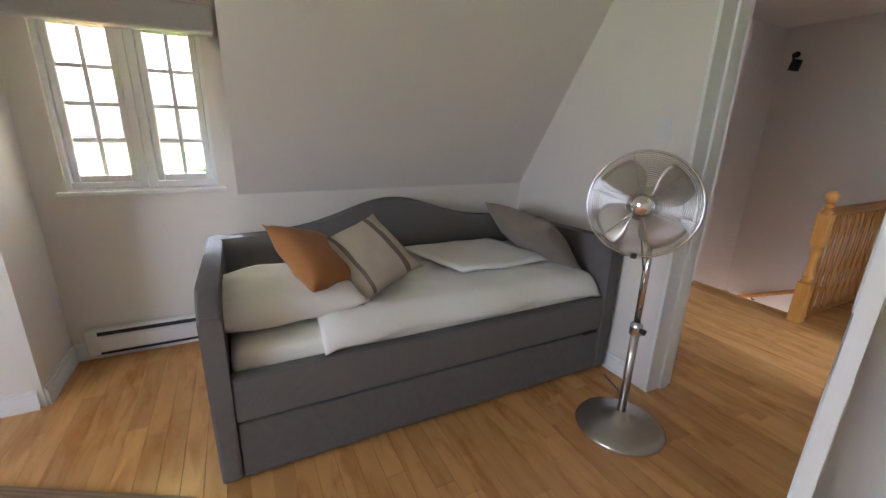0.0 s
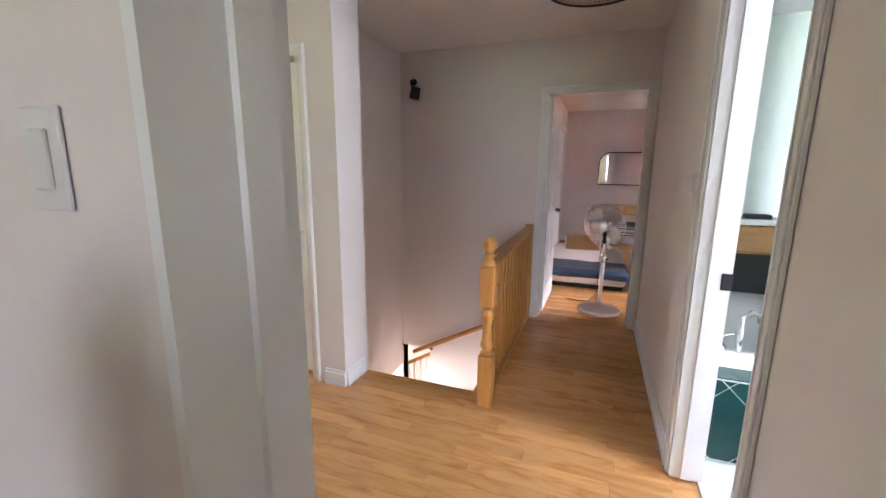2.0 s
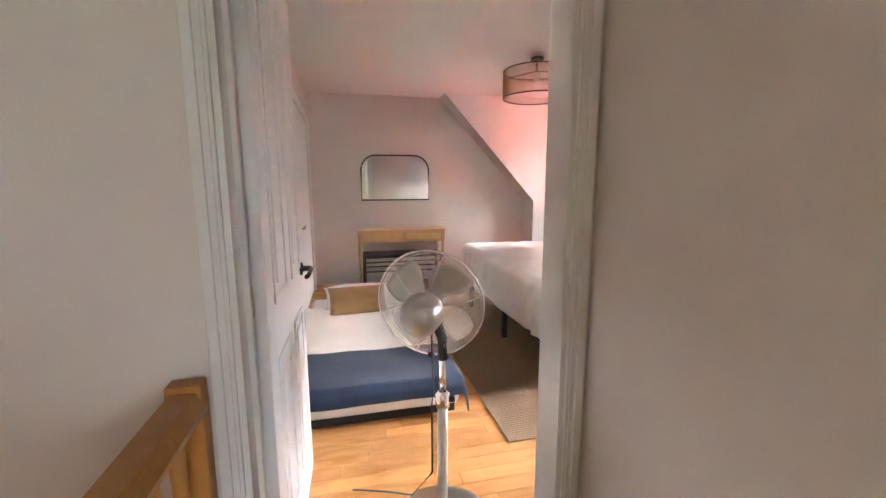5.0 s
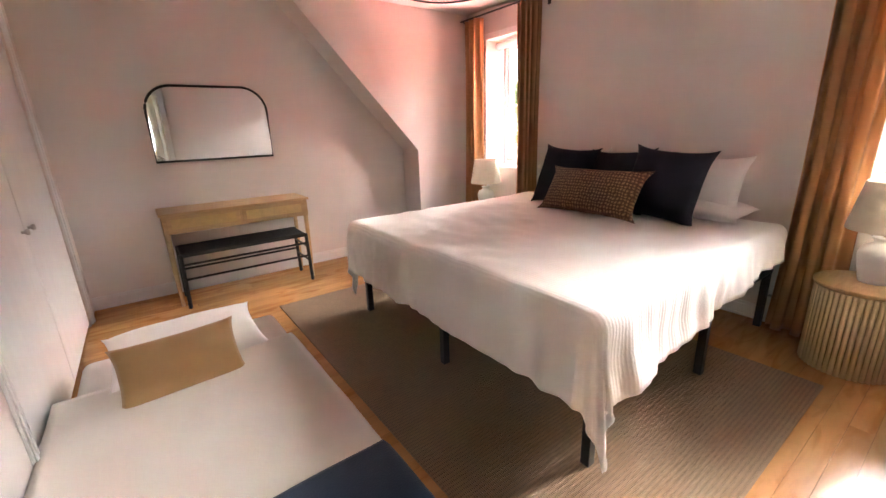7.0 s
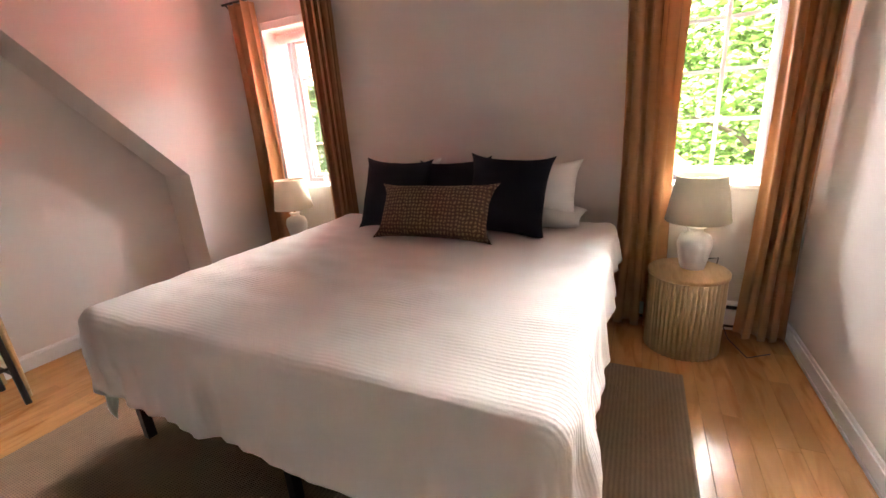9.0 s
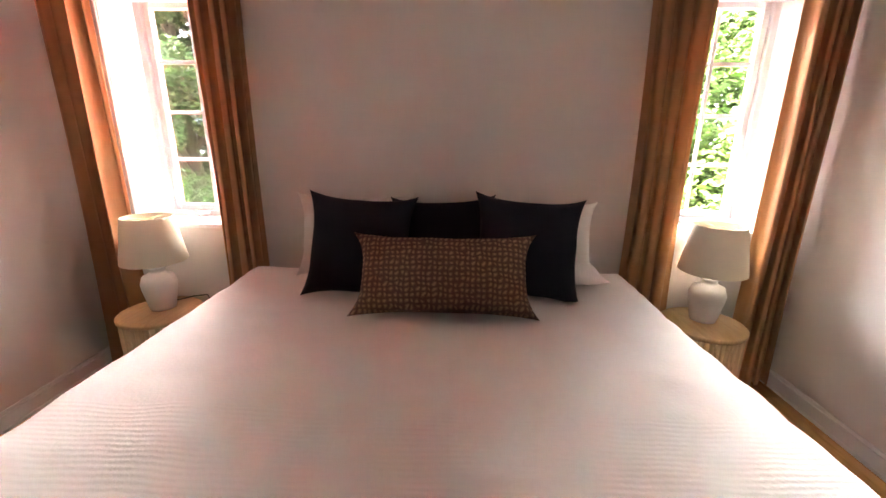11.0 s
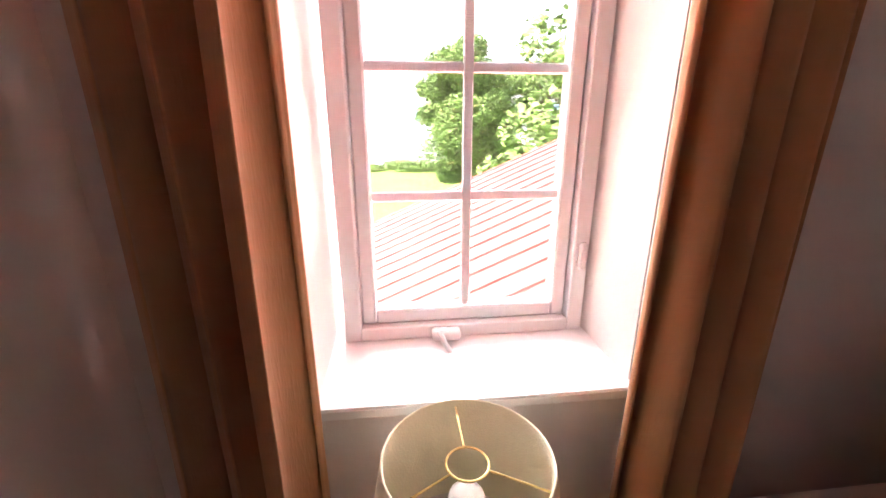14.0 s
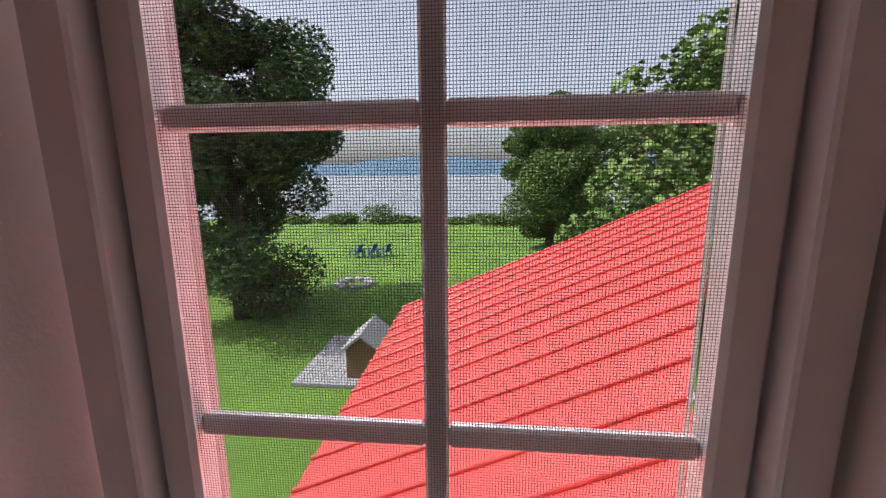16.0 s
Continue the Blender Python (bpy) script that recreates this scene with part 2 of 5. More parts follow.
rl.new(rmul.outputs[0], rbump.inputs["Height"])
rl.new(rn["Principled BSDF"].inputs["Normal"].links[0].from_socket, rbump.inputs["Normal"])
rl.new(rbump.outputs[0], rn["Principled BSDF"].inputs["Normal"])
# daylight glows through the curtain cloth
cn, cl = CURTAIN.node_tree.nodes, CURTAIN.node_tree.links
thru, cmix = cn.new("ShaderNodeBsdfTranslucent"), cn.new("ShaderNodeMixShader")
cmix.inputs[0].default_value = 0.22
cl.new(cn["Principled BSDF"].inputs["Base Color"].links[0].from_socket, thru.inputs["Color"])
cl.new(cn["Principled BSDF"].outputs[0], cmix.inputs[1])
cl.new(thru.outputs[0], cmix.inputs[2])
cl.new(cmix.outputs[0], cn["Material Output"].inputs["Surface"])
MIRROR = bpy.data.materials.new("mirror_glass")
MIRROR.use_nodes = True
MIRROR.node_tree.nodes["Principled BSDF"].inputs["Metallic"].default_value = 1
MIRROR.node_tree.nodes["Principled BSDF"].inputs["Roughness"].default_value = 0.02
MIRROR.node_tree.nodes["Principled BSDF"].inputs["Base Color"].default_value = (0.85, 0.87, 0.86, 1)
GLASS = bpy.data.materials.new("window_glass")
GLASS.use_nodes = True
gb = GLASS.node_tree.nodes["Principled BSDF"]
gb.inputs["Transmission Weight"].default_value, gb.inputs["Roughness"].default_value, gb.inputs["IOR"].default_value = 1, 0.0, 1.1


# ---- building helpers ----
def part(name, bm, material, parent=None, label="", smooth=False):
    me = bpy.data.meshes.new(name)
    bmesh.ops.recalc_face_normals(bm, faces=bm.faces)
    if smooth:
        for f in bm.faces:
            f.smooth = True
    bm.to_mesh(me)
    bm.free()
    me.materials.append(material)
    ob = new(name, me)
    if parent is not None:
        ob.parent = parent
    return tagged(ob, label=label)


def thing(name, label, category, group="", at=(0, 0, 0), rz=0):
    ob = new(name)
    ob.empty_display_size = 0.05
    ob.matrix_basis = pose(*at, 0, 0, rz)
    return tagged(ob, label, category, group)


def add_box(bm, lo, hi, bevel=0.0, seg=2):
    c = [(a + b) / 2 for a, b in zip(lo, hi)]
    s = [max(abs(b - a), 1e-4) for a, b in zip(lo, hi)]
    r = bmesh.ops.create_cube(bm, size=1, matrix=Matrix.LocRotScale(c, None, s))
    if bevel:
        es = list({e for v in r["verts"] for e in v.link_edges})
        bmesh.ops.bevel(bm, geom=es, offset=bevel, segments=seg, profile=0.5, affect="EDGES")
    return bm


def box(lo, hi, bevel=0.0, seg=2):
    return add_box(bmesh.new(), lo, hi, bevel, seg)


def boxes(*pairs, bevel=0.0):
    bm = bmesh.new()
    for lo, hi in pairs:
        add_box(bm, lo, hi, bevel)
    return bm


def lathe(profile, n=40, at=(0, 0, 0), bm=None):
    bm = bm or bmesh.new()
    rings = []
    for r, z in profile:
        if r < 1e-5:
            rings.append([bm.verts.new((at[0], at[1], at[2] + z))])
        else:
            rings.append([bm.verts.new((at[0] + r * math.cos(2 * math.pi * i / n), at[1] + r * math.sin(2 * math.pi * i / n), at[2] + z)) for i in range(n)])
    for a, b in zip(rings, rings[1:]):
        for i in range(n):
            j = (i + 1) % n
            if len(a) == 1 and len(b) == 1:
                continue
            if len(a) == 1:
                bm.faces.new((a[0], b[i], b[j]))
            elif len(b) == 1:
                bm.faces.new((a[i], a[j], b[0]))
            else:
                bm.faces.new((a[i], a[j], b[j], b[i]))
    return bm


def tube(points, r, n=8, bm=None, closed=False, radii=None):
    bm = bm or bmesh.new()
    pts = [Vector(p) for p in points]
    rings = []
    for i, p in enumerate(pts):
        a = pts[i - 1] if i or closed else p
        b = pts[(i + 1) % len(pts)] if i < len(pts) - 1 or closed else p
        d = (b - a).normalized()
        u = d.cross(Vector((0, 0, 1)) if abs(d.z) < 0.95 else Vector((1, 0, 0))).normalized()
        v = d.cross(u)
        rr = radii[i] if radii else r
        rings.append([bm.verts.new(p + rr * (math.cos(2 * math.pi * k / n) * u + math.sin(2 * math.pi * k / n) * v)) for k in range(n)])
    m = len(rings)
    for i in range(m if closed else m - 1):
        a, b = rings[i], rings[(i + 1) % m]
        for k in range(n):
            bm.faces.new((a[k], a[(k + 1) % n], b[(k + 1) % n], b[k]))
    if not closed:
        bm.faces.new(rings[0]), bm.faces.new(rings[-1])
    return bm


def prism(outline, axis, lo, hi):
    """A flat outline (2D) pushed along an axis from lo to hi."""
    bm = bmesh.new()
    def at(p, h):
        return {"x": (h, p[0], p[1]), "y": (p[0], h, p[1]), "z": (p[0], p[1], h)}[axis]
    a = [bm.verts.new(at(p, lo)) for p in outline]
    b = [bm.verts.new(at(p, hi)) for p in outline]
    bm.faces.new(a), bm.faces.new(b)
    for i in range(len(a)):
        j = (i + 1) % len(a)
        bm.faces.new((a[i], a[j], b[j], b[i]))
    return bm


def sheet(f, nu, nv):
    bm = bmesh.new()
    vs = [[bm.verts.new(f(i / nu, j / nv)) for j in range(nv + 1)] for i in range(nu + 1)]
    for i in range(nu):
        for j in range(nv):
            bm.faces.new((vs[i][j], vs[i + 1][j], vs[i + 1][j + 1], vs[i][j + 1]))
    return bm


def thicken(ob, t, offset=0):
    md = ob.modifiers.new("thickness", "SOLIDIFY")
    md.thickness, md.offset = t, offset
    return ob


def cushion(w, h, d, pinch=0.08, n=20, seed=0):
    """A stuffed cushion lying in x (width), y (height), thickness along z."""
    bm = bmesh.new()
    grid = {}
    for s in (1, -1):
        for i in range(n + 1):
            for j in range(n + 1):
                u, v = 2 * i / n - 1, 2 * j / n - 1
                edge = i in (0, n) or j in (0, n)
                if edge and s == -1:
                    grid[s, i, j] = grid[1, i, j]
                    continue
                k = 1 - pinch * (1 - abs(v) ** 3) * abs(u) ** 4
                k2 = 1 - pinch * (1 - abs(u) ** 3) * abs(v) ** 4
                t = ((1 - abs(u) ** 2.6) * (1 - abs(v) ** 2.6)) ** 0.55 if not edge else 0
                nz = noise.noise(Vector((u * 2 + seed, v * 2, s * 3 + seed))) * 0.16
                grid[s, i, j] = bm.verts.new((u * w / 2 * k, v * h / 2 * k2, s * d / 2 * t * (1 + nz) + 0.006 * noise.noise(Vector((u * 3, v * 3, seed)))))
    for s in (1, -1):
        for i in range(n):
            for j in range(n):
                q = [grid[s, i, j], grid[s, i + 1, j], grid[s, i + 1, j + 1], grid[s, i, j + 1]]
                bm.faces.new(q if s == 1 else q[::-1])
    return bm


def structure(name, bm, material, label="", category="wall"):
    ob = part(name, bm, material)
    return tagged(ob, label, category, kind="structure")


def wall_boxes(axis, at0, at1, lo, hi, z0, z1, holes=()):
    """A straight wall square to x or y, from lo to hi, with rectangular holes (a, b, za, zb)."""
    cuts = sorted({lo, hi, *(h[0] for h in holes), *(h[1] for h in holes)})
    bm = bmesh.new()
    for a, b in zip(cuts, cuts[1:]):
        spans, mid = [(z0, z1)], (a + b) / 2
        for h in holes:
            if h[0] <= mid <= h[1]:
                spans = [s for p, q in spans for s in ((p, min(q, h[2])), (max(p, h[3]), q)) if s[1] - s[0] > 1e-4]
        for p, q in spans:
            if axis == "x":
                add_box(bm, (at0, a, p), (at1, b, q))
            else:
                add_box(bm, (a, at0, p), (b, at1, q))
    return bm


H = 2.5
# ---- structure ----
structure("floor", boxes(((-4.7, -2.7, -0.28), (2.7, 4.78, -0.022)), ((-0.97, 4.78, -0.28), (0.1, 6.4, -0.022)), ((-1.1, 6.4, -0.28), (3.0, 11.2, -0.022))), FLOOR, "honey maple strip floor, satin finish", "floor")
structure("ceiling", boxes(((-4.8, -2.8, H), (3.1, 11.3, H + 0.12))), CEIL, "plain white painted ceiling", "ceiling")
slope_day = [(-2.05, -0.02), (-2.05, 1.0), (-1.08, H), (-2.62, H), (-2.62, -0.02)]
structure("wall_sloped_day_room", prism(slope_day, "y", 0.86, 2.78), WALL, "white attic wall sloping in above a low knee wall")
structure("wall_sloped_day_room_end", prism([(x + 0.1, z) for x, z in slope_day], "y", -2.7, -0.1), WALL, "white attic wall beside the dormer")
structure("wall_dormer", wall_boxes("x", -2.58, -2.4, -0.1, 0.86, -0.02, H, [(0.04, 0.76, 1.0, 1.92)]), WALL, "white dormer wall with a casement window")
structure("wall_switch", wall_boxes("y", 2.78, 2.98, -4.7, 2.6, -0.03, H, [(-0.78, -0.02, -0.03, 2.05)]), WALL, "white wall with the day room doorway")
structure("wall_day_room_east", wall_boxes("x", 2.6, 2.7, -2.7, 2.98, -0.02, H), WALL, "plain white wall")
# the opening is made up, to go with the added fill lamp
structure("wall_day_room_south", wall_boxes("y", -2.8, -2.7, -2.7, 2.7, -0.02, H, [(0.0, 1.2, 0.95, 2.1)]), WALL, "plain white wall with an added opening, out of view")
structure("wall_landing_west", wall_boxes("x", -4.8, -4.6, 2.78, 5.5, -0.02, H, [(3.47, 4.07, 1.1, 1.8)]), WALL, "white landing wall")
structure("wall_landing_recess", boxes(((-4.7, 5.4, -0.02), (-3.14, 5.5, H)), ((-3.2, 4.8, -0.02), (-3.14, 5.4, H))), WALL, "white recess wall")
structure("wall_closet", wall_boxes("y", 4.55, 4.8, -3.14, -1.79, -0.02, H, [(-2.94, -2.04, -0.02, 2.03)]), WALL, "white wall round the landing closet")
structure("wall_closet_back", boxes(((-3.0, 4.8, -0.02), (-1.98, 4.84, H))), WALL, "closet back")
structure("wall_stair_west", wall_boxes("x", -2.37, -2.25, 4.8, 6.44, -3.0, H, [(4.95, 6.3, -2.9, -0.75)]), WALL, "white stairwell wall")
structure("wall_stair_front", boxes(((-2.25, 4.72, -3.0), (-0.97, 4.78, -0.28)), ((-1.03, 4.78, -3.0), (-0.97, 6.32, -0.28)), ((-2.3, 4.8, -3.0), (-1.8, 4.84, H))), WALL, "white wall below the landing")
structure("wall_hall_end", wall_boxes("y", 6.32, 6.44, -2.37, 0.06, -3.0, H, [(-0.83, 0.0, -0.03, 2.06), (-2.25, -1.93, -3.0, -0.52)]), WALL, "white hall end wall with the bedroom doorway")
structure("wall_lower_room", boxes(((-3.6, 8.0, -3.0), (-0.5, 8.1, -0.3)), ((-3.8, 4.6, -3.0), (-3.7, 8.1, -0.3)), ((-0.6, 6.44, -3.0), (-0.5, 8.0, -0.3)), ((-3.8, 6.44, -0.36), (-0.5, 8.1, -0.3)), ((-3.8, 4.5, -0.4), (-2.37, 6.44, -0.3)), ((-3.8, 4.5, -3.0), (-2.37, 4.6, -0.3))), WALL, "white lower hall walls")
structure("floor_lower", boxes(((-3.8, 4.5, -3.1), (-0.5, 8.1, -3.0))), OAK, "wooden floor of the lower hall", "floor")
structure("wall_hall_east", wall_boxes("x", 0.06, 0.18, 2.98, 6.46, -0.02, H, [(3.66, 4.45, -0.02, 2.05)]), WALL, "white hall wall with the bathroom doorway")
structure("wall_bath", boxes(((0.18, 6.3, -0.02), (2.7, 6.4, H))), MINT, "pale green bathroom wall")
# opening added out of view, placed where the bathroom fill lamp stands
structure("wall_bath_east", wall_boxes("x", 2.6, 2.7, 2.98, 6.3, -0.02, H, [(3.3, 4.3, 1.0, 2.0)]), MINT, "pale green bathroom wall with an added opening, out of view")
structure("wall_bed_south", boxes(((0.06, 6.46, -0.02), (3.0, 6.58, H))), WALL, "white bedroom wall")
structure("wall_bed_west", wall_boxes("x", -1.12, -1.0, 6.44, 11.12, -0.02, H, [(8.75, 10.68, -0.02, 2.1)]), WALL, "white bedroom wall with the closet opening")
# unseen boxes added so no outside light leaks past the closet doors
structure("wall_closet_inside", boxes(((-1.75, 8.6, -0.02), (-1.7, 10.8, H)), ((-1.7, 8.6, -0.02), (-1.12, 8.7, H)), ((-1.7, 10.72, -0.02), (-1.12, 10.8, H)), ((-1.7, 8.7, -0.1), (-1.1, 10.72, -0.02))), WALL, "unseen closet walls that stop light leaking in")
structure("wall_mirror", boxes(((-1.12, 11.0, -0.02), (2.2, 11.12, H))), WALL, "white bedroom wall behind the console")
structure("wall_sloped_bedroom", prism([(2.0, -0.02), (2.0, 1.11), (0.72, H), (2.9, H), (2.9, -0.02)], "y", 10.68, 11.12), WALL, "white attic slope and knee wall beside the bed niche")
structure("wall_head", wall_boxes("x", 2.72, 3.06, 6.46, 11.12, -0.02, H, [(9.72, 10.36, 0.91, 2.2), (6.71, 7.35, 0.91, 2.2)]), WALL, "white head wall with two casement windows")
structure("outer_wall", wall_boxes("x", 3.062, 3.14, 5.5, 12.5, -4.5, 3.2, [(9.72, 10.36, 0.78, 2.2), (6.71, 7.35, 0.78, 2.2)]), SIDING, "light painted siding outside")


# ---- trim: baseboards and door casings ----
def baseboard(lo, hi, nx, ny):
    """lo, hi: ends along the wall's face; nx, ny: the way into the room."""
    bm = bmesh.new()
    for t, za, zb in ((0.014, 0.0, 0.085), (0.018, 0.0, 0.018), (0.008, 0.085, 0.105)):
        xs, ys = sorted((lo[0], hi[0])), sorted((lo[1], hi[1]))
        if nx:
            xs = sorted((lo[0], lo[0] + nx * t))
        else:
            ys = sorted((lo[1], lo[1] + ny * t))
        add_box(bm, (xs[0], ys[0], za), (xs[1], ys[1], zb))
    structure("baseboard", bm, TRIM, "white moulded baseboard", "baseboard")


for lo, hi, nx, ny in [((0.06, 4.52), (0.06, 6.3), -1, 0), ((0.06, 3.0), (0.06, 3.59), -1, 0), ((-3.14, 4.55), (-3.02, 4.55), 0, -1), ((-1.94, 4.55), (-1.79, 4.55), 0, -1),
                       ((-1.79, 4.56), (-1.79, 4.78), 1, 0), ((-2.05, 2.78), (-0.88, 2.78), 0, -1), ((-2.4, -0.09), (-2.4, 0.85), 1, 0), ((-2.39, -0.1), (-1.96, -0.1), 0, 1),
                       ((-1.95, -2.6), (-1.95, -0.12), 1, 0), ((-2.4, 0.86), (-2.06, 0.86), 0, -1), ((0.2, 6.58), (2.7, 6.58), 0, 1), ((2.72, 6.6), (2.72, 10.66), -1, 0),
                       ((-1.0, 11.0), (1.98, 11.0), 0, -1), ((2.0, 10.7), (2.0, 10.98), -1, 0), ((2.0, 10.68), (2.7, 10.68), 0, -1), ((-4.6, 5.4), (-3.2, 5.4), 0, -1), ((-1.0, 7.3), (-1.0, 8.66), 1, 0),
                       ((-3.2, 4.85), (-3.2, 5.38), -1, 0)]:
    baseboard(lo, hi, nx, ny)


def casing(axis, at, way, a, b, top, bottom=0.0, w=0.085):
    """A moulded casing round a doorway on the wall face at `at`; way: +1 or -1 out of the wall."""
    bm = bmesh.new()

    def board(lo, hi, za, zb, t0, t1):
        p, q = sorted((at + way * t0, at + way * t1))
        if axis == "y":
            add_box(bm, (lo, p, za), (hi, q, zb), 0.002, 1)
        else:
            add_box(bm, (p, lo, za), (q, hi, zb), 0.002, 1)
    board(a - w, a + 0.004, bottom, top - 0.004, 0.0015, 0.013)
    board(b - 0.004, b + w, bottom, top - 0.004, 0.0015, 0.013)
    board(a - w, b + w, top - 0.003, top + w, 0.0015, 0.013)
    board(a - w + 0.003, a - w + 0.026, bottom, top + w - 0.028, 0.0135, 0.021)
    board(b + w - 0.026, b + w - 0.003, bottom, top + w - 0.028, 0.0135, 0.021)
    board(a - w + 0.003, b + w - 0.003, top + w - 0.026, top + w - 0.003, 0.0135, 0.021)
    board(a - 0.012, a - 0.003, bottom, top + 0.003, 0.0135, 0.017)
    board(b + 0.003, b + 0.012, bottom, top + 0.003, 0.0135, 0.017)
    structure("trim", bm, TRIM, "white moulded door casing", "trim")


def lining(axis, p, q, a, b, top):
    """The jambs and head inside a doorway."""
    t = 0.018
    if axis == "y":
        bm = boxes(((a, p, 0), (a + t, q, top)), ((b - t, p, 0), (b, q, top)), ((a, p, top - t), (b, q, top - 0.001)), ((a + t, (p + q) / 2, 0), (a + t + 0.012, q - 0.04, top - t)))
    else:
        bm = boxes(((p, a, 0), (q, a + t, top)), ((p, b - t, 0), (q, b, top)), ((p, a, top - t), (q, b, top - 0.001)), (((p + q) / 2 - 0.02, b - t - 0.012, 0), ((p + q) / 2 + 0.02, b - t, top - t)))
    structure("trim", bm, TRIM, "white painted door lining", "trim")


casing("y", 6.32, -1, -0.83, 0.0, 2.06, w=0.045)
casing("y", 6.44, 1, -0.83, 0.0, 2.06, w=0.06)
lining("y", 6.318, 6.442, -0.83, 0.0, 2.06)
casing("y", 2.98, 1, -0.78, -0.02, 2.05, w=0.075)
lining("y", 2.778, 2.982, -0.78, -0.02, 2.05)
casing("x", 0.06, -1, 3.66, 4.45, 2.05, w=0.06)
lining("x", 0.058, 0.192, 3.66, 4.45, 2.05)
casing("y", 4.55, -1, -2.94, -2.04, 2.03, w=0.06)
casing("x", -1.0, 1, 8.75, 10.68, 2.1, w=0.06)


# ---- doors ----
def panel_door(name, w, h, label, handle=True, side=1, relief=0.006):
    """A leaf with moulded panels, hinged at its origin, along +x; thickness along y."""
    d = thing(name, label, "door")
    d["kind"] = "structure"
    bm = box((0, -0.018, 0.012), (w, 0.018, h))
    part("leaf", bm, DOOR, d)
    for x0, x1 in ((0.1, w / 2 - 0.05), (w / 2 + 0.05, w - 0.1)):
        for z0, z1 in ((0.22, 0.82), (0.98, h - 0.14)):
            for s in (1, -1):
                bm = bmesh.new()
                ys = sorted((s * 0.018, s * (0.018 + relief)))
                for lo, hi in (((x0, z0), (x1, z0 + 0.022)), ((x0, z1 - 0.022), (x1, z1)), ((x0, z0), (x0 + 0.022, z1)), ((x1 - 0.022, z0), (x1, z1))):
                    add_box(bm, (lo[0], ys[0], lo[1]), (hi[0], ys[1], hi[1]), relief * 0.6, 1)
                add_box(bm, (x0 + 0.05, ys[0], z0 + 0.05), (x1 - 0.05, ys[1], z1 - 0.05), relief * 0.8, 1)
                part("panel", bm, DOOR, d)
    if handle:
        for s in (1, -1):
            bm = lathe([(0, 0), (0.027, 0), (0.027, 0.008), (0.012, 0.012), (0.011, 0.045), (0, 0.046)], 20)
            bmesh.ops.rotate(bm, verts=bm.verts, matrix=Matrix.Rotation(radians(-90 * s), 3, "X"))
            bmesh.ops.translate(bm, verts=bm.verts, vec=(w - 0.065, s * 0.018, 0.97))
            tube([(w - 0.065, s * 0.06, 0.97), (w - 0.09, s * 0.064, 0.97), (w - 0.16, s * 0.062, 0.963), (w - 0.185, s * 0.055, 0.958)], 0.009, 8, bm)
            part("handle", bm, BLACK, d, "matt black lever handle", True)
    for z in (0.2, 1.02, h - 0.2):
        part("hinge", lathe([(0, -0.04), (0.008, -0.04), (0.008, 0.04), (0, 0.04)], 10, (-0.004, side * 0.02, z)), BRASS, d, "brass hinge")
    return d


panel_door("door_1", 0.75, 2.03, "open white panelled door with black lever handle").matrix_basis = pose(-0.8, 6.47, 0, 0, 0, 89)
panel_door("door_2", 0.75, 2.03, "open white panelled day room door", False, -1).matrix_basis = pose(-0.055, 2.8, 0, 0, 0, -75)
closet = panel_door("door_3", 0.89, 2.0, "closed white landing closet door with small knob", False, 1, 0.0025)
closet.matrix_basis = pose(-2.935, 4.62, 0.015)
part("knob", lathe([(0, -0.03), (0.016, -0.03), (0.018, -0.02), (0.008, -0.01), (0.008, 0)], 16), TRIM, closet, "white round knob", True).matrix_basis = pose(0.82, -0.02, 0.98, -90)
for y0, y1, ky in ((8.76, 9.71, 9.64), (9.72, 10.67, 9.79)):
    d = thing("door_4", "closed white flat bedroom closet door", "door")
    d["kind"] = "structure"
    part("leaf", box((-1.045, y0, 0.015), (-1.01, y1, 2.09), 0.003), DOOR, d)
    part("knob", lathe([(0, 0.03), (0.014, 0.03), (0.016, 0.02), (0.007, 0.01), (0.007, 0)], 16), STEEL, d, "small metal knob", True).matrix_basis = pose(-1.01, ky, 0.9, 0, 90)

# ---- strike plate on the bathroom jamb ----
strike = thing("strike_plate", "matt black strike plate on the bathroom door jamb", "door hardware")
part("plate", boxes(((0.155, 4.424, 0.91), (0.193, 4.434, 0.98)), ((0.193, 4.424, 0.925), (0.2, 4.45, 0.965)), bevel=0.002), BLACK, strike)


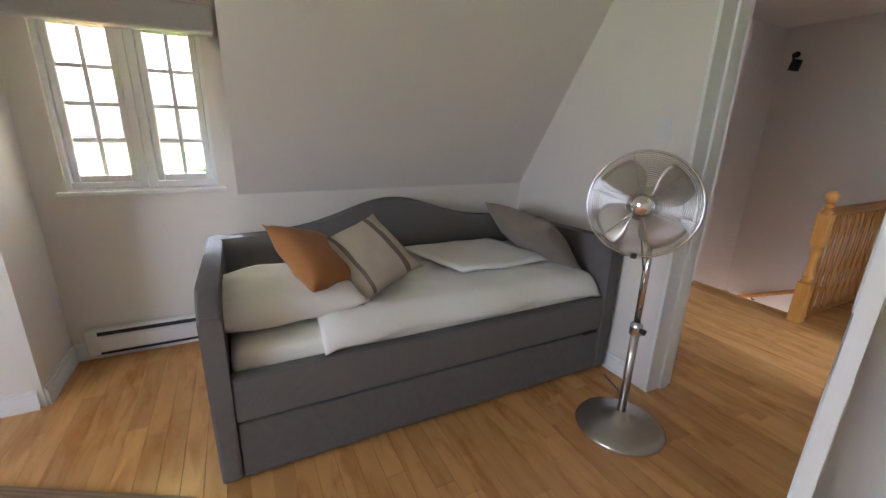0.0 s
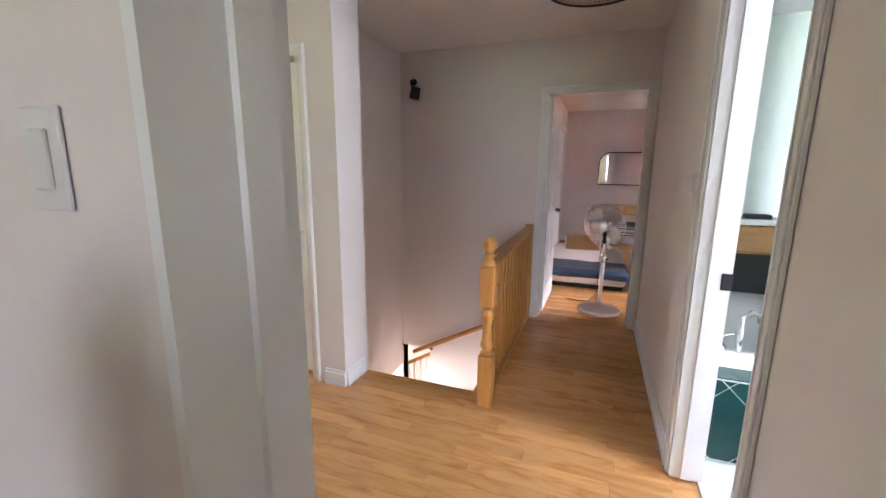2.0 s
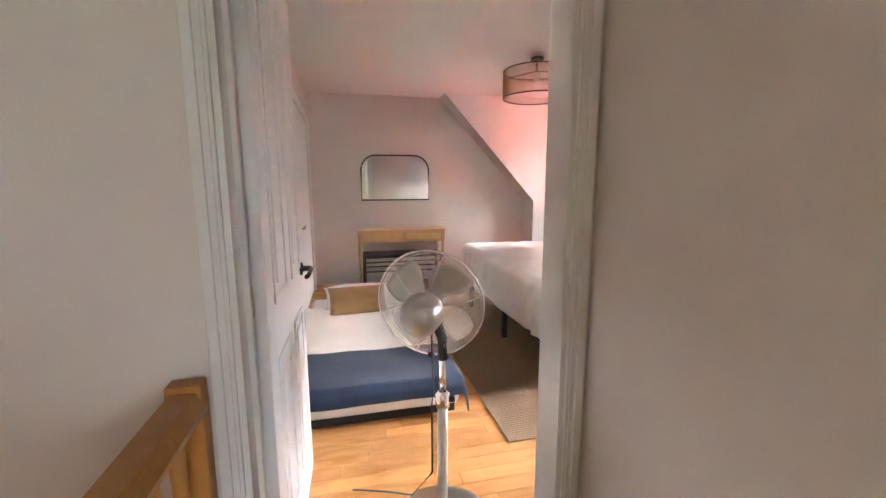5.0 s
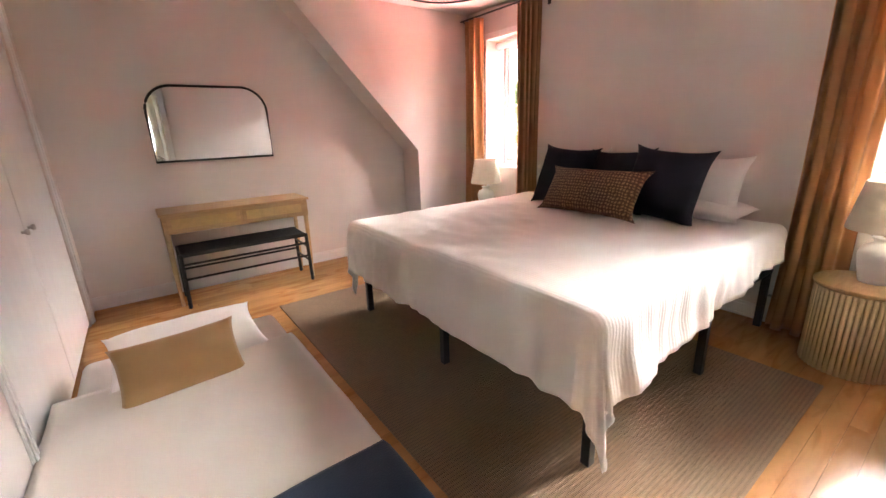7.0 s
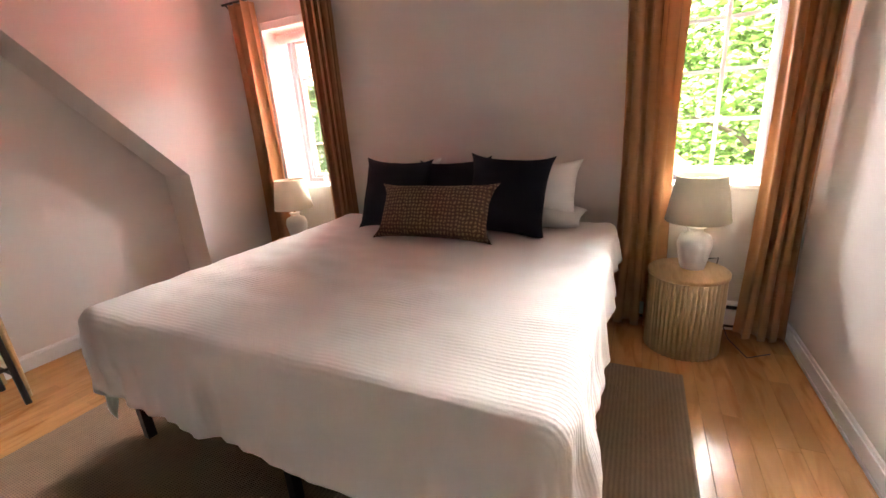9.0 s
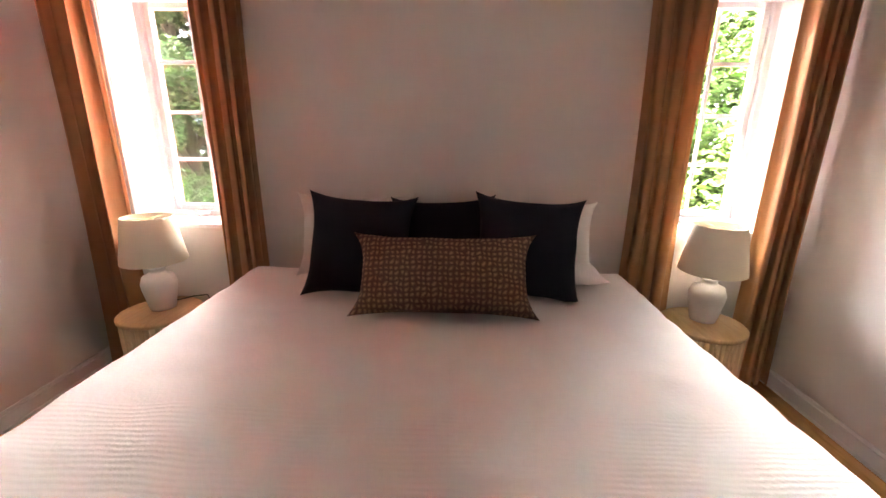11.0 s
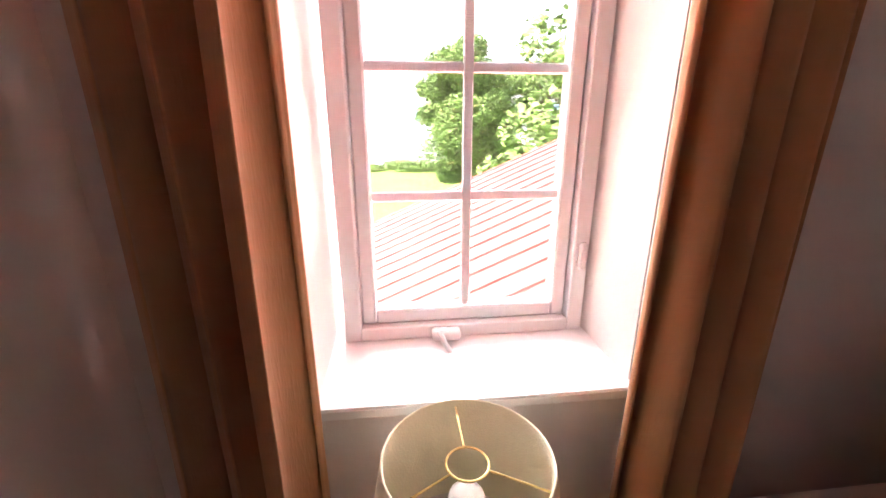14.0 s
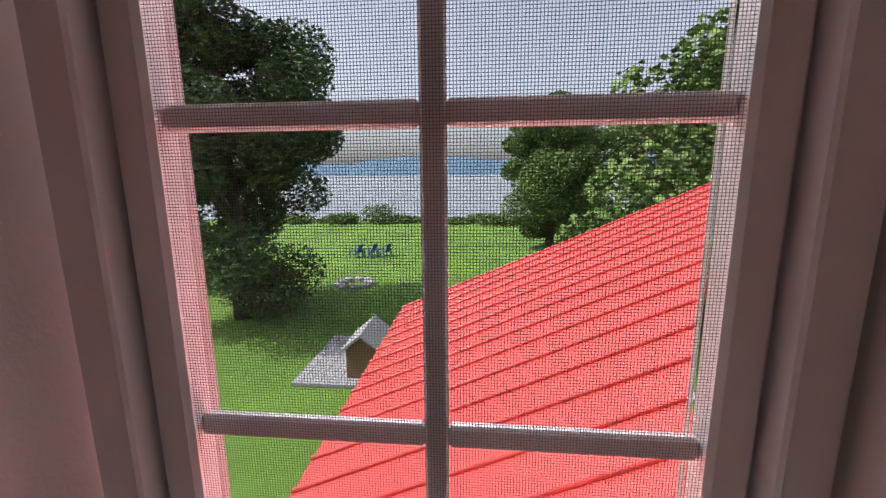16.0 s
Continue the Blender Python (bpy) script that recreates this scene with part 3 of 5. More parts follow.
# ---- windows ----
def grid_window(name, y0, y1, z0, z1, x, way, rows, label, crank=True, screen=False, tilt=0):
    """A casement at x, glazed from y0..y1, z0..z1, with bars; way: +1 when the room lies towards -x."""
    w = thing(name, label, "window")
    w["kind"] = "structure"
    s = way
    def bx(lo, hi, b=0.003):
        return box([min(a, c) for a, c in zip(lo, hi)], [max(a, c) for a, c in zip(lo, hi)], b, 1)
    g = 0.038
    for nm, a, b, za, zb in (("jamb", y0 - g - 0.04, y0 - g, z0 - g - 0.035, z1 + g + 0.04), ("jamb", y1 + g, y1 + g + 0.04, z0 - g - 0.035, z1 + g + 0.04),
                             ("sill_rail", y0 - g, y1 + g, z0 - g - 0.035, z0 - g), ("head", y0 - g, y1 + g, z1 + g, z1 + g + 0.04)):
        part(nm, bx((x - s * 0.04, a, za), (x + s * 0.05, b, zb)), VINYL, w)
    for a, b, za, zb in ((y0 - g + 0.002, y0, z0 - g, z1 + g), (y1, y1 + g - 0.002, z0 - g, z1 + g), (y0, y1, z0 - g, z0), (y0, y1, z1, z1 + g)):
        part("sash", bx((x - s * 0.018, a, za), (x + s * 0.03, b, zb), 0.005), VINYL, w)
    part("pane", box((x + s * 0.012 - 0.002, y0 + 0.001, z0 + 0.001), (x + s * 0.012 + 0.002, y1 - 0.001, z1 - 0.001)), GLASS, w).visible_shadow = False
    ym = (y0 + y1) / 2
    part("bar", bx((x - s * 0.004, ym - 0.011, z0), (x + s * 0.008, ym + 0.011, z1), 0.003), VINYL, w)
    for k in range(1, rows):
        z = z0 + (z1 - z0) * k / rows
        for a, b in ((y0, ym - 0.011), (ym + 0.011, y1)):
            part("bar", bx((x - s * 0.004, a, z - 0.011), (x + s * 0.008, b, z + 0.011), 0.003), VINYL, w)
    if crank:
        bm = bx((x - s * 0.075, ym + 0.02, z0 - 0.066), (x - s * 0.04, ym + 0.09, z0 - 0.04), 0.006)
        tube([(x - s * 0.07, ym + 0.07, z0 - 0.045), (x - s * 0.09, ym + 0.075, z0 - 0.03), (x - s * 0.1, ym + 0.06, z0 - 0.06), (x - s * 0.105, ym + 0.05, z0 - 0.075)], 0.007, 8, bm)
        part("crank", bm, VINYL, w, "white folding crank handle", True)
        part("latch", bx((x - s * 0.055, y0 - g - 0.03, z0 + 0.1), (x - s * 0.04, y0 - g - 0.012, z0 + 0.17), 0.004), VINYL, w)
    if screen:
        bm = bmesh.new()
        st, r, xs = 0.0026, 0.00025, x - s * 0.012
        ny, nz = int((y1 - y0) / st), int((z1 - z0) / st)
        for i in range(1, ny):
            y = y0 + (y1 - y0) * i / ny
            vs = [bm.verts.new(p) for p in ((xs, y - r, z0), (xs, y + r, z0), (xs, y + r, z1), (xs, y - r, z1))]
            bm.faces.new(vs)
        for i in range(1, nz):
            z = z0 + (z1 - z0) * i / nz
            vs = [bm.verts.new(p) for p in ((xs, y0, z - r), (xs, y1, z - r), (xs, y1, z + r), (xs, y0, z + r))]
            bm.faces.new(vs)
        part("insect_screen", bm, SCREEN, w, "fine dark insect screen mesh")["kind"] = "stuff"
    return w


def reveal(y0, y1, z0, z1, xi, xo):
    s = 1 if xo > xi else -1
    xs = sorted((xi - s * 0.03, xo - s * 0.02))
    structure("window_sill", box((xs[0], y0 - 0.045, z0 - 0.022), (xs[1], y1 + 0.045, z0 + 0.003), 0.004, 1), TRIM, "white painted window sill", "window sill")
    xs = sorted((xi - s * 0.014, xi + s * 0.002))
    bm = bmesh.new()
    for a, b, za, zb in ((y0 - 0.06, y0 - 0.002, z0, z1 + 0.06), (y1 + 0.002, y1 + 0.06, z0, z1 + 0.06), (y0 - 0.002, y1 + 0.002, z1 + 0.002, z1 + 0.06)):
        add_box(bm, (xs[0], a, za), (xs[1], b, zb), 0.003, 1)
    structure("trim", bm, TRIM, "white window casing", "trim")


grid_window("window_1", 9.805, 10.255, 0.985, 2.11, 2.98, 1, 4, "white vinyl casement window with grid bars and insect screen", True, True)
grid_window("window_2", 6.805, 7.255, 0.985, 2.11, 2.98, 1, 4, "white vinyl casement window with grid bars", True)
reveal(9.72, 10.36, 0.91, 2.2, 2.72, 2.98)
reveal(6.71, 7.35, 0.91, 2.2, 2.72, 2.98)
grid_window("window_3", 0.1, 0.33, 1.08, 1.83, -2.46, -1, 4, "white casement window with grid bars", False)
grid_window("window_3", 0.49, 0.7, 1.08, 1.83, -2.46, -1, 4, "white casement window with grid bars", False)
structure("window_sill", boxes(((-2.46, 0.0, 0.975), (-2.37, 0.8, 0.998)), bevel=0.004), TRIM, "white dormer window sill", "window sill")
blind = thing("roller_blind", "rolled-up grey blind cassette above the dormer window", "blind")
part("cassette", box((-2.398, -0.08, 1.83), (-2.3, 0.84, 1.98), 0.02, 3), mat("blind_fabric", (0.45, 0.45, 0.47), 0.8), blind)
for y in (9.74, 6.73):
    b = thing("roller_blind", "rolled-up white roller blind at the window head", "blind", "bedroom blinds")
    part("roll", lathe([(0, 0), (0.035, 0), (0.035, 0.6), (0, 0.6)], 20), TRIM, b, smooth=True).matrix_basis = pose(2.86, y, 2.15, -90)


# ---- day room ----
def daybed():
    d = thing("daybed", "grey upholstered daybed with camel back and trundle drawer", "daybed")
    x0, x1, y0, y1 = -1.96, -1.03, 0.69, 2.73
    back = []
    n = 40
    for i in range(n + 1):
        t = i / n
        y = y0 + 0.02 + (y1 - y0 - 0.04) * t
        hump = math.exp(-((t - 0.5) / 0.2) ** 2)
        back.append((y, 0.80 + 0.16 * hump))
    ol = [(y0 + 0.02, 0.06)] + back + [(y1 - 0.02, 0.06)]
    bm = prism(ol, "x", x0, x0 + 0.09)
    part("backrest", bm, GREY, d)
    for ya, yb in ((y0, y0 + 0.075), (y1 - 0.075, y1)):
        ol = [(x0, 0.03), (x1, 0.03), (x1 + 0.004, 0.5)]
        for k in range(9):
            a = k / 8 * math.pi / 2
            ol.append((x1 - 0.11 + 0.114 * math.cos(a), 0.72 + 0.10 * math.sin(a)))
        ol += [(x1 - 0.5, 0.8), (x0, 0.8)]
        bm = prism(ol, "y", ya, yb)
        bmesh.ops.bevel(bm, geom=[e for e in bm.edges], offset=0.012, segments=2, profile=0.5, affect="EDGES")
        part("armrest", bm, GREY, d, smooth=False)
    part("front_rail", box((x1 - 0.06, y0 + 0.075, 0.29), (x1, y1 - 0.075, 0.483), 0.012), GREY, d)
    tr = part("trundle_drawer", box((x1 - 0.06, y0 + 0.078, 0.03), (x1 - 0.006, y1 - 0.078, 0.278), 0.01), GREY, d)
    part("pull_tab", box((x1 - 0.008, y1 - 0.2, 0.272), (x1 + 0.003, y1 - 0.1, 0.284), 0.002), RUBBER, tr, "black pull tab")
    part("base_board", box((x0 + 0.05, y0 + 0.075, 0.3), (x1 - 0.06, y1 - 0.075, 0.36)), GREY, d)
    part("trundle_box", box((x0 + 0.1, y0 + 0.08, 0.03), (x1 - 0.06, y1 - 0.08, 0.27)), RUBBER, d)
    for x in (x0 + 0.1, x1 - 0.1):
        for y in (y0 + 0.2, y1 - 0.2):
            part("foot", lathe([(0, 0), (0.025, 0), (0.025, 0.03), (0, 0.03)], 14, (x, y, 0)), RUBBER, d)
    m = thing("daybed_mattress", "cream mattress on the daybed", "mattress")
    part("mattress_body", box((x0 + 0.095, y0 + 0.08, 0.36), (x1 - 0.065, y1 - 0.08, 0.56), 0.05, 4), SHEET, m, smooth=True)

    def quilt(u, v):
        x = x0 + 0.1 + (x1 - 0.035 - x0 - 0.1) * v
        y = y0 + 0.42 + (y1 - 0.09 - y0 - 0.42) * u
        e = max(0.0, (v - 0.86) / 0.14)
        z = 0.615 - 0.10 * e ** 2.2 + 0.012 * noise.noise(Vector((x * 4, y * 4, 1))) + 0.008 * noise.noise(Vector((x * 11, y * 9, 2)))
        z -= 0.03 * max(0, 1 - u / 0.04) + 0.02 * max(0, (u - 0.97) / 0.03)
        x -= 0.02 * e * math.sin(y * 9)
        return (x, y, z)
    q = thing("duvet", "white cotton duvet spread on the daybed", "bedding")
    thicken(part("duvet_cover", sheet(quilt, 70, 30), LINEN, q, smooth=True), 0.045, -1)
    f = thing("folded_blanket", "folded white blanket on the daybed", "bedding")
    bm = sheet(lambda u, v: (-1.85 + 0.52 * v, 1.83 + 0.62 * u + 0.14 * (v - 0.5), 0.636 + 0.01 * noise.noise(Vector((u * 3, v * 3, 5)))), 16, 16)
    thicken(part("blanket_fold", bm, LINEN, f, smooth=True), 0.022, 1)


daybed()


def pillow(name, label, size, mtl, m, seed=0, extra=None, pinch=0.08):
    p = thing(name, label, "cushion" if "cushion" in name else "pillow")
    ob = part("cover", cushion(*size, pinch, seed=seed), mtl, p, smooth=True)
    if extra:
        for u0, u1 in extra:
            w, h, d = size
            def band(u, v, u0=u0, u1=u1):
                uu = u0 + (u1 - u0) * u
                vv = (2 * v - 1) * 0.985
                t = max(0, (1 - abs(uu) ** 2.6) * (1 - abs(vv) ** 2.6)) ** 0.55
                nz = noise.noise(Vector((uu * 2 + seed, vv * 2, 3 + seed))) * 0.16
                k = 1 - 0.08 * (1 - abs(vv) ** 3) * abs(uu) ** 4
                k2 = 1 - 0.08 * (1 - abs(uu) ** 3) * abs(vv) ** 4
                return (uu * w / 2 * k, vv * h / 2 * k2, d / 2 * t * (1 + nz) + 0.006 * noise.noise(Vector((uu * 3, vv * 3, seed))) + 0.002)
            part("stripe", sheet(band, 3, 20), STRIPE, p, "grey brown woven stripe", True)
    p.matrix_basis = m
    return p


pillow("pillow", "plump white sleeping pillow on the daybed", (0.66, 0.46, 0.2), LINEN, pose(-1.36, 1.0, 0.665, 4, 0, 93), 1, None, 0.12)
pillow("cushion", "caramel brown square cushion leaning on the pillow", (0.42, 0.42, 0.16), RUST, pose(-1.4, 1.17, 0.78, 34, 20, 128), 2, None, 0.13)
pillow("cushion", "beige linen cushion with grey stripes", (0.4, 0.4, 0.13), BEIGE, pose(-1.4, 1.4, 0.775, 36, -14, 112), 3, [(-0.62, -0.52), (0.45, 0.6)])
pillow("cushion", "taupe striped lumbar cushion at the daybed end", (0.7, 0.4, 0.16), TAUPE, pose(-1.5, 2.46, 0.765, 47, 0, 178), 4, [(-0.6, -0.45)])


def pedestal_fan(label, at, head, face, tilt, z_head, R):
    """A chrome pedestal fan; face: heading of the head in degrees, from +x."""
    f = thing("pedestal_fan", label, "fan", "pedestal fans", at)
    part("base", lathe([(0, 0), (0.2, 0), (0.205, 0.006), (0.2, 0.016), (0.17, 0.03), (0.1, 0.045), (0.04, 0.058), (0.028, 0.09), (0, 0.09)], 48), STEEL, f, "brushed steel round base", True)
    part("pole", lathe([(0, 0.05), (0.019, 0.05), (0.019, 0.52), (0, 0.52)], 20), STEEL, f, smooth=True)
    part("collar", lathe([(0.018, 0.5), (0.027, 0.505), (0.027, 0.555), (0.015, 0.565)], 20), CHROME, f, smooth=True)
    part("inner_pole", lathe([(0, 0.55), (0.013, 0.55), (0.013, z_head - 0.09), (0, z_head - 0.09)], 16), CHROME, f, smooth=True)
    part("knob", lathe([(0, 0), (0.012, 0), (0.014, 0.02), (0, 0.022)], 12), RUBBER, f, "black height knob").matrix_basis = pose(0.024, 0, 0.53, 0, 90)
    hm = pose(head[0], head[1], z_head) @ Matrix.Rotation(radians(face), 4, "Z") @ Matrix.Rotation(radians(-tilt), 4, "Y") @ Matrix.Rotation(radians(90), 4, "Y")

    def headpart(name, bm, m, label="", smooth=True, parent=None):
        bmesh.ops.transform(bm, matrix=hm, verts=bm.verts)
        return part(name, bm, m, parent or f, label, smooth)
    headpart("motor", lathe([(0, -0.2), (0.05, -0.195), (0.075, -0.16), (0.08, -0.1), (0.07, -0.06), (0.03, -0.05), (0, -0.05)], 32), STEEL, "brushed steel motor housing")
    headpart("hub", lathe([(0, 0.085), (0.03, 0.082), (0.046, 0.068), (0.05, 0.05), (0.05, -0.03), (0, -0.03)], 32), CHROME, "polished chrome hub cap")

    def ring(r, z, wire, bm, seg=64):
        return tube([(r * math.cos(2 * math.pi * i / seg), r * math.sin(2 * math.pi * i / seg), z) for i in range(seg)], wire, 4, bm, True)

    def prof(r, s):
        k = r / R
        return (0.075 if s > 0 else -0.07) * (1 - k ** 3.2)
    for s, nm in ((1, "front_guard"), (-1, "rear_guard")):
        bm = bmesh.new()
        r = 0.06
        while r < R - 0.004:
            ring(r, prof(r, s), 0.0011, bm)
            r += 0.0078
        for k in range(6):
            a = k * math.pi / 3 + 0.3
            tube([(rr * math.cos(a), rr * math.sin(a), prof(rr, s) + 0.002 * s) for rr in [0.045 + (R - 0.045) * i / 8 for i in range(9)]], 0.0022, 5, bm)
        headpart(nm, bm, CHROME, "spiral chrome wire guard")["kind"] = "stuff"
    headpart("rim", ring(R, 0, 0.0055, bmesh.new()), CHROME)
    for k in range(4):
        a0 = k * math.pi / 2 + 0.5

        def blade(u, v, a0=a0):
            r = 0.045 + (R - 0.07) * u
            wd = (0.35 + 0.45 * math.sin(math.pi * (0.15 + 0.75 * u)))
            a = a0 + (v - 0.5) * wd * 1.5 + 0.25 * u
            return (r * math.cos(a), r * math.sin(a), 0.012 + (v - 0.5) * 0.05)
        ob = headpart("blade", sheet(blade, 8, 8), STEEL)
        thicken(ob, 0.0015)
    headpart("clip", box((R - 0.012, -0.012, -0.012), (R + 0.01, 0.012, 0.014), 0.003), RUBBER, "black guard clip", False)
    neck = tube([(0, 0, z_head - 0.16), (0, 0, z_head - 0.08), (head[0] * 0.5, head[1] * 0.5, z_head - 0.05)], 0.02, 10)
    part("neck", neck, RUBBER, f, "black tilting neck", True)
    cord = [(head[0] * 0.9, head[1] * 0.9, z_head - 0.09), (-0.03, 0.02, z_head - 0.3), (-0.035, 0.03, 0.5), (-0.03, 0.05, 0.2), (-0.1, 0.13, 0.05), (-0.2, 0.22, 0.012), (-0.34, 0.27, 0.008)]
    part("cord", tube(cord, 0.0035, 6), RUBBER, f, "black power cord", True)
    return f


pedestal_fan("brushed steel pedestal fan beside the daybed", (-0.64, 2.42, 0), (-0.03, -0.06), -55, 6, 1.1, 0.218)
pedestal_fan("brushed steel pedestal fan just inside the bedroom door", (-0.25, 6.74, 0), (-0.01, 0.17), 62, 4, 0.85, 0.218)


def heater(x, y0, y1, way):
    h = thing("baseboard_heater", "cream electric baseboard heater on the wall", "heater")
    s = way
    def bx(lo, hi, b=0.004):
        return box([min(a, c) for a, c in zip(lo, hi)], [max(a, c) for a, c in zip(lo, hi)], b, 1)
    part("body", bx((x, y0, 0.04), (x + s * 0.05, y1, 0.2)), HEATER, h)
    part("front_panel", bx((x + s * 0.05, y0 + 0.06, 0.065), (x + s * 0.06, y1 - 0.06, 0.155)), HEATER, h)
    part("grille", bx((x + s * 0.05, y0 + 0.06, 0.163), (x + s * 0.056, y1 - 0.06, 0.187), 0.002), RUBBER, h, "dark air slot")
    part("bottom_slot", bx((x + s * 0.05, y0 + 0.06, 0.042), (x + s * 0.055, y1 - 0.06, 0.058), 0.002), RUBBER, h, "dark air slot")
    return h


heater(-2.386, -0.02, 0.8, 1)
heater(2.704, 9.3, 10.2, -1)
heater(2.704, 6.75, 7.6, -1)


def switch(label, m, n=1):
    s = thing("light_switch", label, "light switch")
    w = 0.07 + 0.046 * (n - 1)
    part("plate", box((-w / 2, -0.006, -0.057), (w / 2, 0, 0.057), 0.003), PLATE, s)
    for k in range(n):
        c = (k - (n - 1) / 2) * 0.046
        part("rocker", box((c - 0.016, -0.011, -0.033), (c + 0.016, -0.005, 0.033), 0.003), PLATE, s)
    s.matrix_basis = m


switch("white rocker switch plate on the wall", pose(-0.93, 2.779, 1.4))
switch("white double switch plate on the hall wall", pose(0.059, 4.66, 1.33, 0, 0, -90), 2)
switch("white thermostat on the bedroom wall", pose(-0.999, 8.5, 1.5, 0, 0, 90))
rug0 = thing("woven_rug", "edge of a striped woven rug on the day room floor", "rug")
part("rug_body", box((-1.6, -1.0, 0.003), (0, 0, 0.013), 0.003, 1), JUTE, rug0)
rug0.matrix_basis = pose(-1.04, 0.6, 0, 0, 0, 61)


# ---- landing and stairs ----
def drum_lamp(label, at, r, h, drop):
    d = thing("ceiling_lamp", label, "ceiling lamp")
    x, y, z = at
    bm = bmesh.new()
    n = 90
    for k in range(n):
        for s in (1, -1):
            pts = []
            for j in range(7):
                a = 2 * math.pi * k / n + s * j / 6 * 0.35
                pts.append((x + r * math.cos(a), y + r * math.sin(a), z + h * j / 6))
            tube(pts, 0.0022, 4, bm)
    for j in range(1, 12):
        zz = z + h * j / 12
        tube([(x + r * math.cos(2 * math.pi * i / 40), y + r * math.sin(2 * math.pi * i / 40), zz) for i in range(40)], 0.002, 4, bm, True)
    part("shade", bm, RATTAN, d, "woven rattan cane shade")
    for zz in (z, z + h):
        part("rim", tube([(x + r * math.cos(2 * math.pi * i / 48), y + r * math.sin(2 * math.pi * i / 48), zz) for i in range(48)], 0.006, 8, None, True), BLACK, d, "black metal hoop", True)
    part("stem", tube([(x, y, z + h), (x, y, 2.5)], 0.008), BLACK, d)
    part("canopy", lathe([(0, 0), (0.06, 0), (0.06, -0.02), (0, -0.025)], 24, (x, y, 2.499)), BLACK, d)
    for a in (0, 2.094, 4.189):
        part("spoke", tube([(x, y, z + h), (x + r * math.cos(a), y + r * math.sin(a), z + h)], 0.004, 6), BLACK, d)
    part("bulb", lathe([(0, -0.1), (0.03, -0.08), (0.035, -0.05), (0.015, 0), (0, 0)], 16, (x, y, z + h)), TUB, d, "unlit frosted bulb", True)


drum_lamp("rattan drum ceiling lamp with black hoops, unlit", (1.22, 9.08, 2.14), 0.31, 0.24, 0)
drum_lamp("rattan drum ceiling lamp over the landing, unlit", (-0.42, 4.62, 2.2), 0.22, 0.2, 0)


def newel(name, x, y, top, r=0.043):
    bm = box((x - r, y - r, -0.02), (x + r, y + r, 0.32), 0.006)
    lathe([(0.0, 0.32), (r * 0.95, 0.33), (r * 0.6, 0.35), (r * 0.95, 0.38), (r * 0.7, 0.42), (r * 0.62, 0.5), (r * 0.95, 0.57), (r * 0.6, 0.6), (r, 0.62)], 24, (x, y, 0), bm)
    add_box(bm, (x - r, y - r, 0.62), (x + r, y + r, 0.86), 0.008)
    lathe([(r, 0.86), (r * 0.9, 0.88), (r * 0.5, 0.9), (r * 0.75, 0.92), (r * 0.45, 0.935), (r * 0.7, 0.95), (r * 0.9, 0.975), (r * 0.86, 1.0), (r * 0.5, 1.02), (0, 1.026)], 24, (x, y, 0), bm)
    return bm


rail = thing("balustrade", "honey oak balustrade with turned balusters beside the stairwell", "railing")
part("newel_post", newel("newel", -0.895, 4.69, 1.0), OAK, rail, "turned oak newel with ball top")
part("handrail", prism([(-0.955, 0.83), (-0.885, 0.83), (-0.88, 0.85), (-0.895, 0.885), (-0.945, 0.885), (-0.96, 0.85)], "y", 4.76, 6.3), OAK, rail)
part("shoe_rail", box((-0.955, 4.76, 0), (-0.885, 6.3, 0.02), 0.003), OAK, rail)
bal = lathe([(0, 0.02), (0.016, 0.02), (0.016, 0.2), (0.011, 0.215), (0.017, 0.24), (0.012, 0.27), (0.017, 0.34), (0.012, 0.5), (0.01, 0.62), (0.015, 0.64), (0.011, 0.66), (0.015, 0.68), (0.015, 0.835), (0, 0.835)], 14)
first = part("baluster", bal, OAK, rail, "", True)
first.location = (-0.92, 4.86, 0)
for k in range(1, 13):
    o = new("baluster", first.data)
    o.parent, o.location = rail, (-0.92, 4.86 + 0.113 * k, 0)
half = part("wall_newel", box((-0.955, 6.27, 0), (-0.885, 6.315, 0.9), 0.004), OAK, rail)

stairs = thing("staircase", "wooden stairs turning down beside the hall", "stairs")
for k in range(3):
    part("tread", box((-2.24, 4.78 + 0.24 * k, -0.19 * (k + 1) - 0.03), (-1.04, 5.04 + 0.24 * k, -0.19 * (k + 1)), 0.006), OAK, stairs)
    part("riser", box((-2.24, 4.775 + 0.24 * k, -0.19 * (k + 1)), (-1.04, 4.79 + 0.24 * k, -0.19 * k - 0.03)), WALL, stairs)
for k in range(4):
    part("tread", box((-1.34 - 0.24 * k, 5.5, -0.76 - 0.19 * k), (-1.04 - 0.24 * k, 6.31, -0.73 - 0.19 * k), 0.006), OAK, stairs)
    part("riser", box((-1.36 - 0.24 * k, 5.5, -0.95 - 0.19 * k), (-1.34 - 0.24 * k, 6.31, -0.76 - 0.19 * k)), WALL, stairs)
part("landing_edge", box((-2.24, 4.75, -0.03), (-0.96, 4.8, 0.001), 0.004), OAK, stairs)
hr = thing("wall_handrail", "oak handrail on brackets along the stair wall", "handrail")
part("rail_bar", tube([(-1.0, 6.24, 0.02), (-1.5, 6.24, -0.24), (-2.05, 6.24, -0.53), (-2.09, 6.26, -0.56)], 0.024, 10), OAK, hr, smooth=True)
for x, z in ((-1.15, -0.06), (-1.9, -0.45)):
    part("bracket", tube([(x, 6.318, z - 0.07), (x, 6.27, z - 0.06), (x, 6.24, z - 0.02)], 0.007), BLACK, hr)
lb = thing("lower_balustrade", "white balusters with oak rail on the lower stairs", "railing")
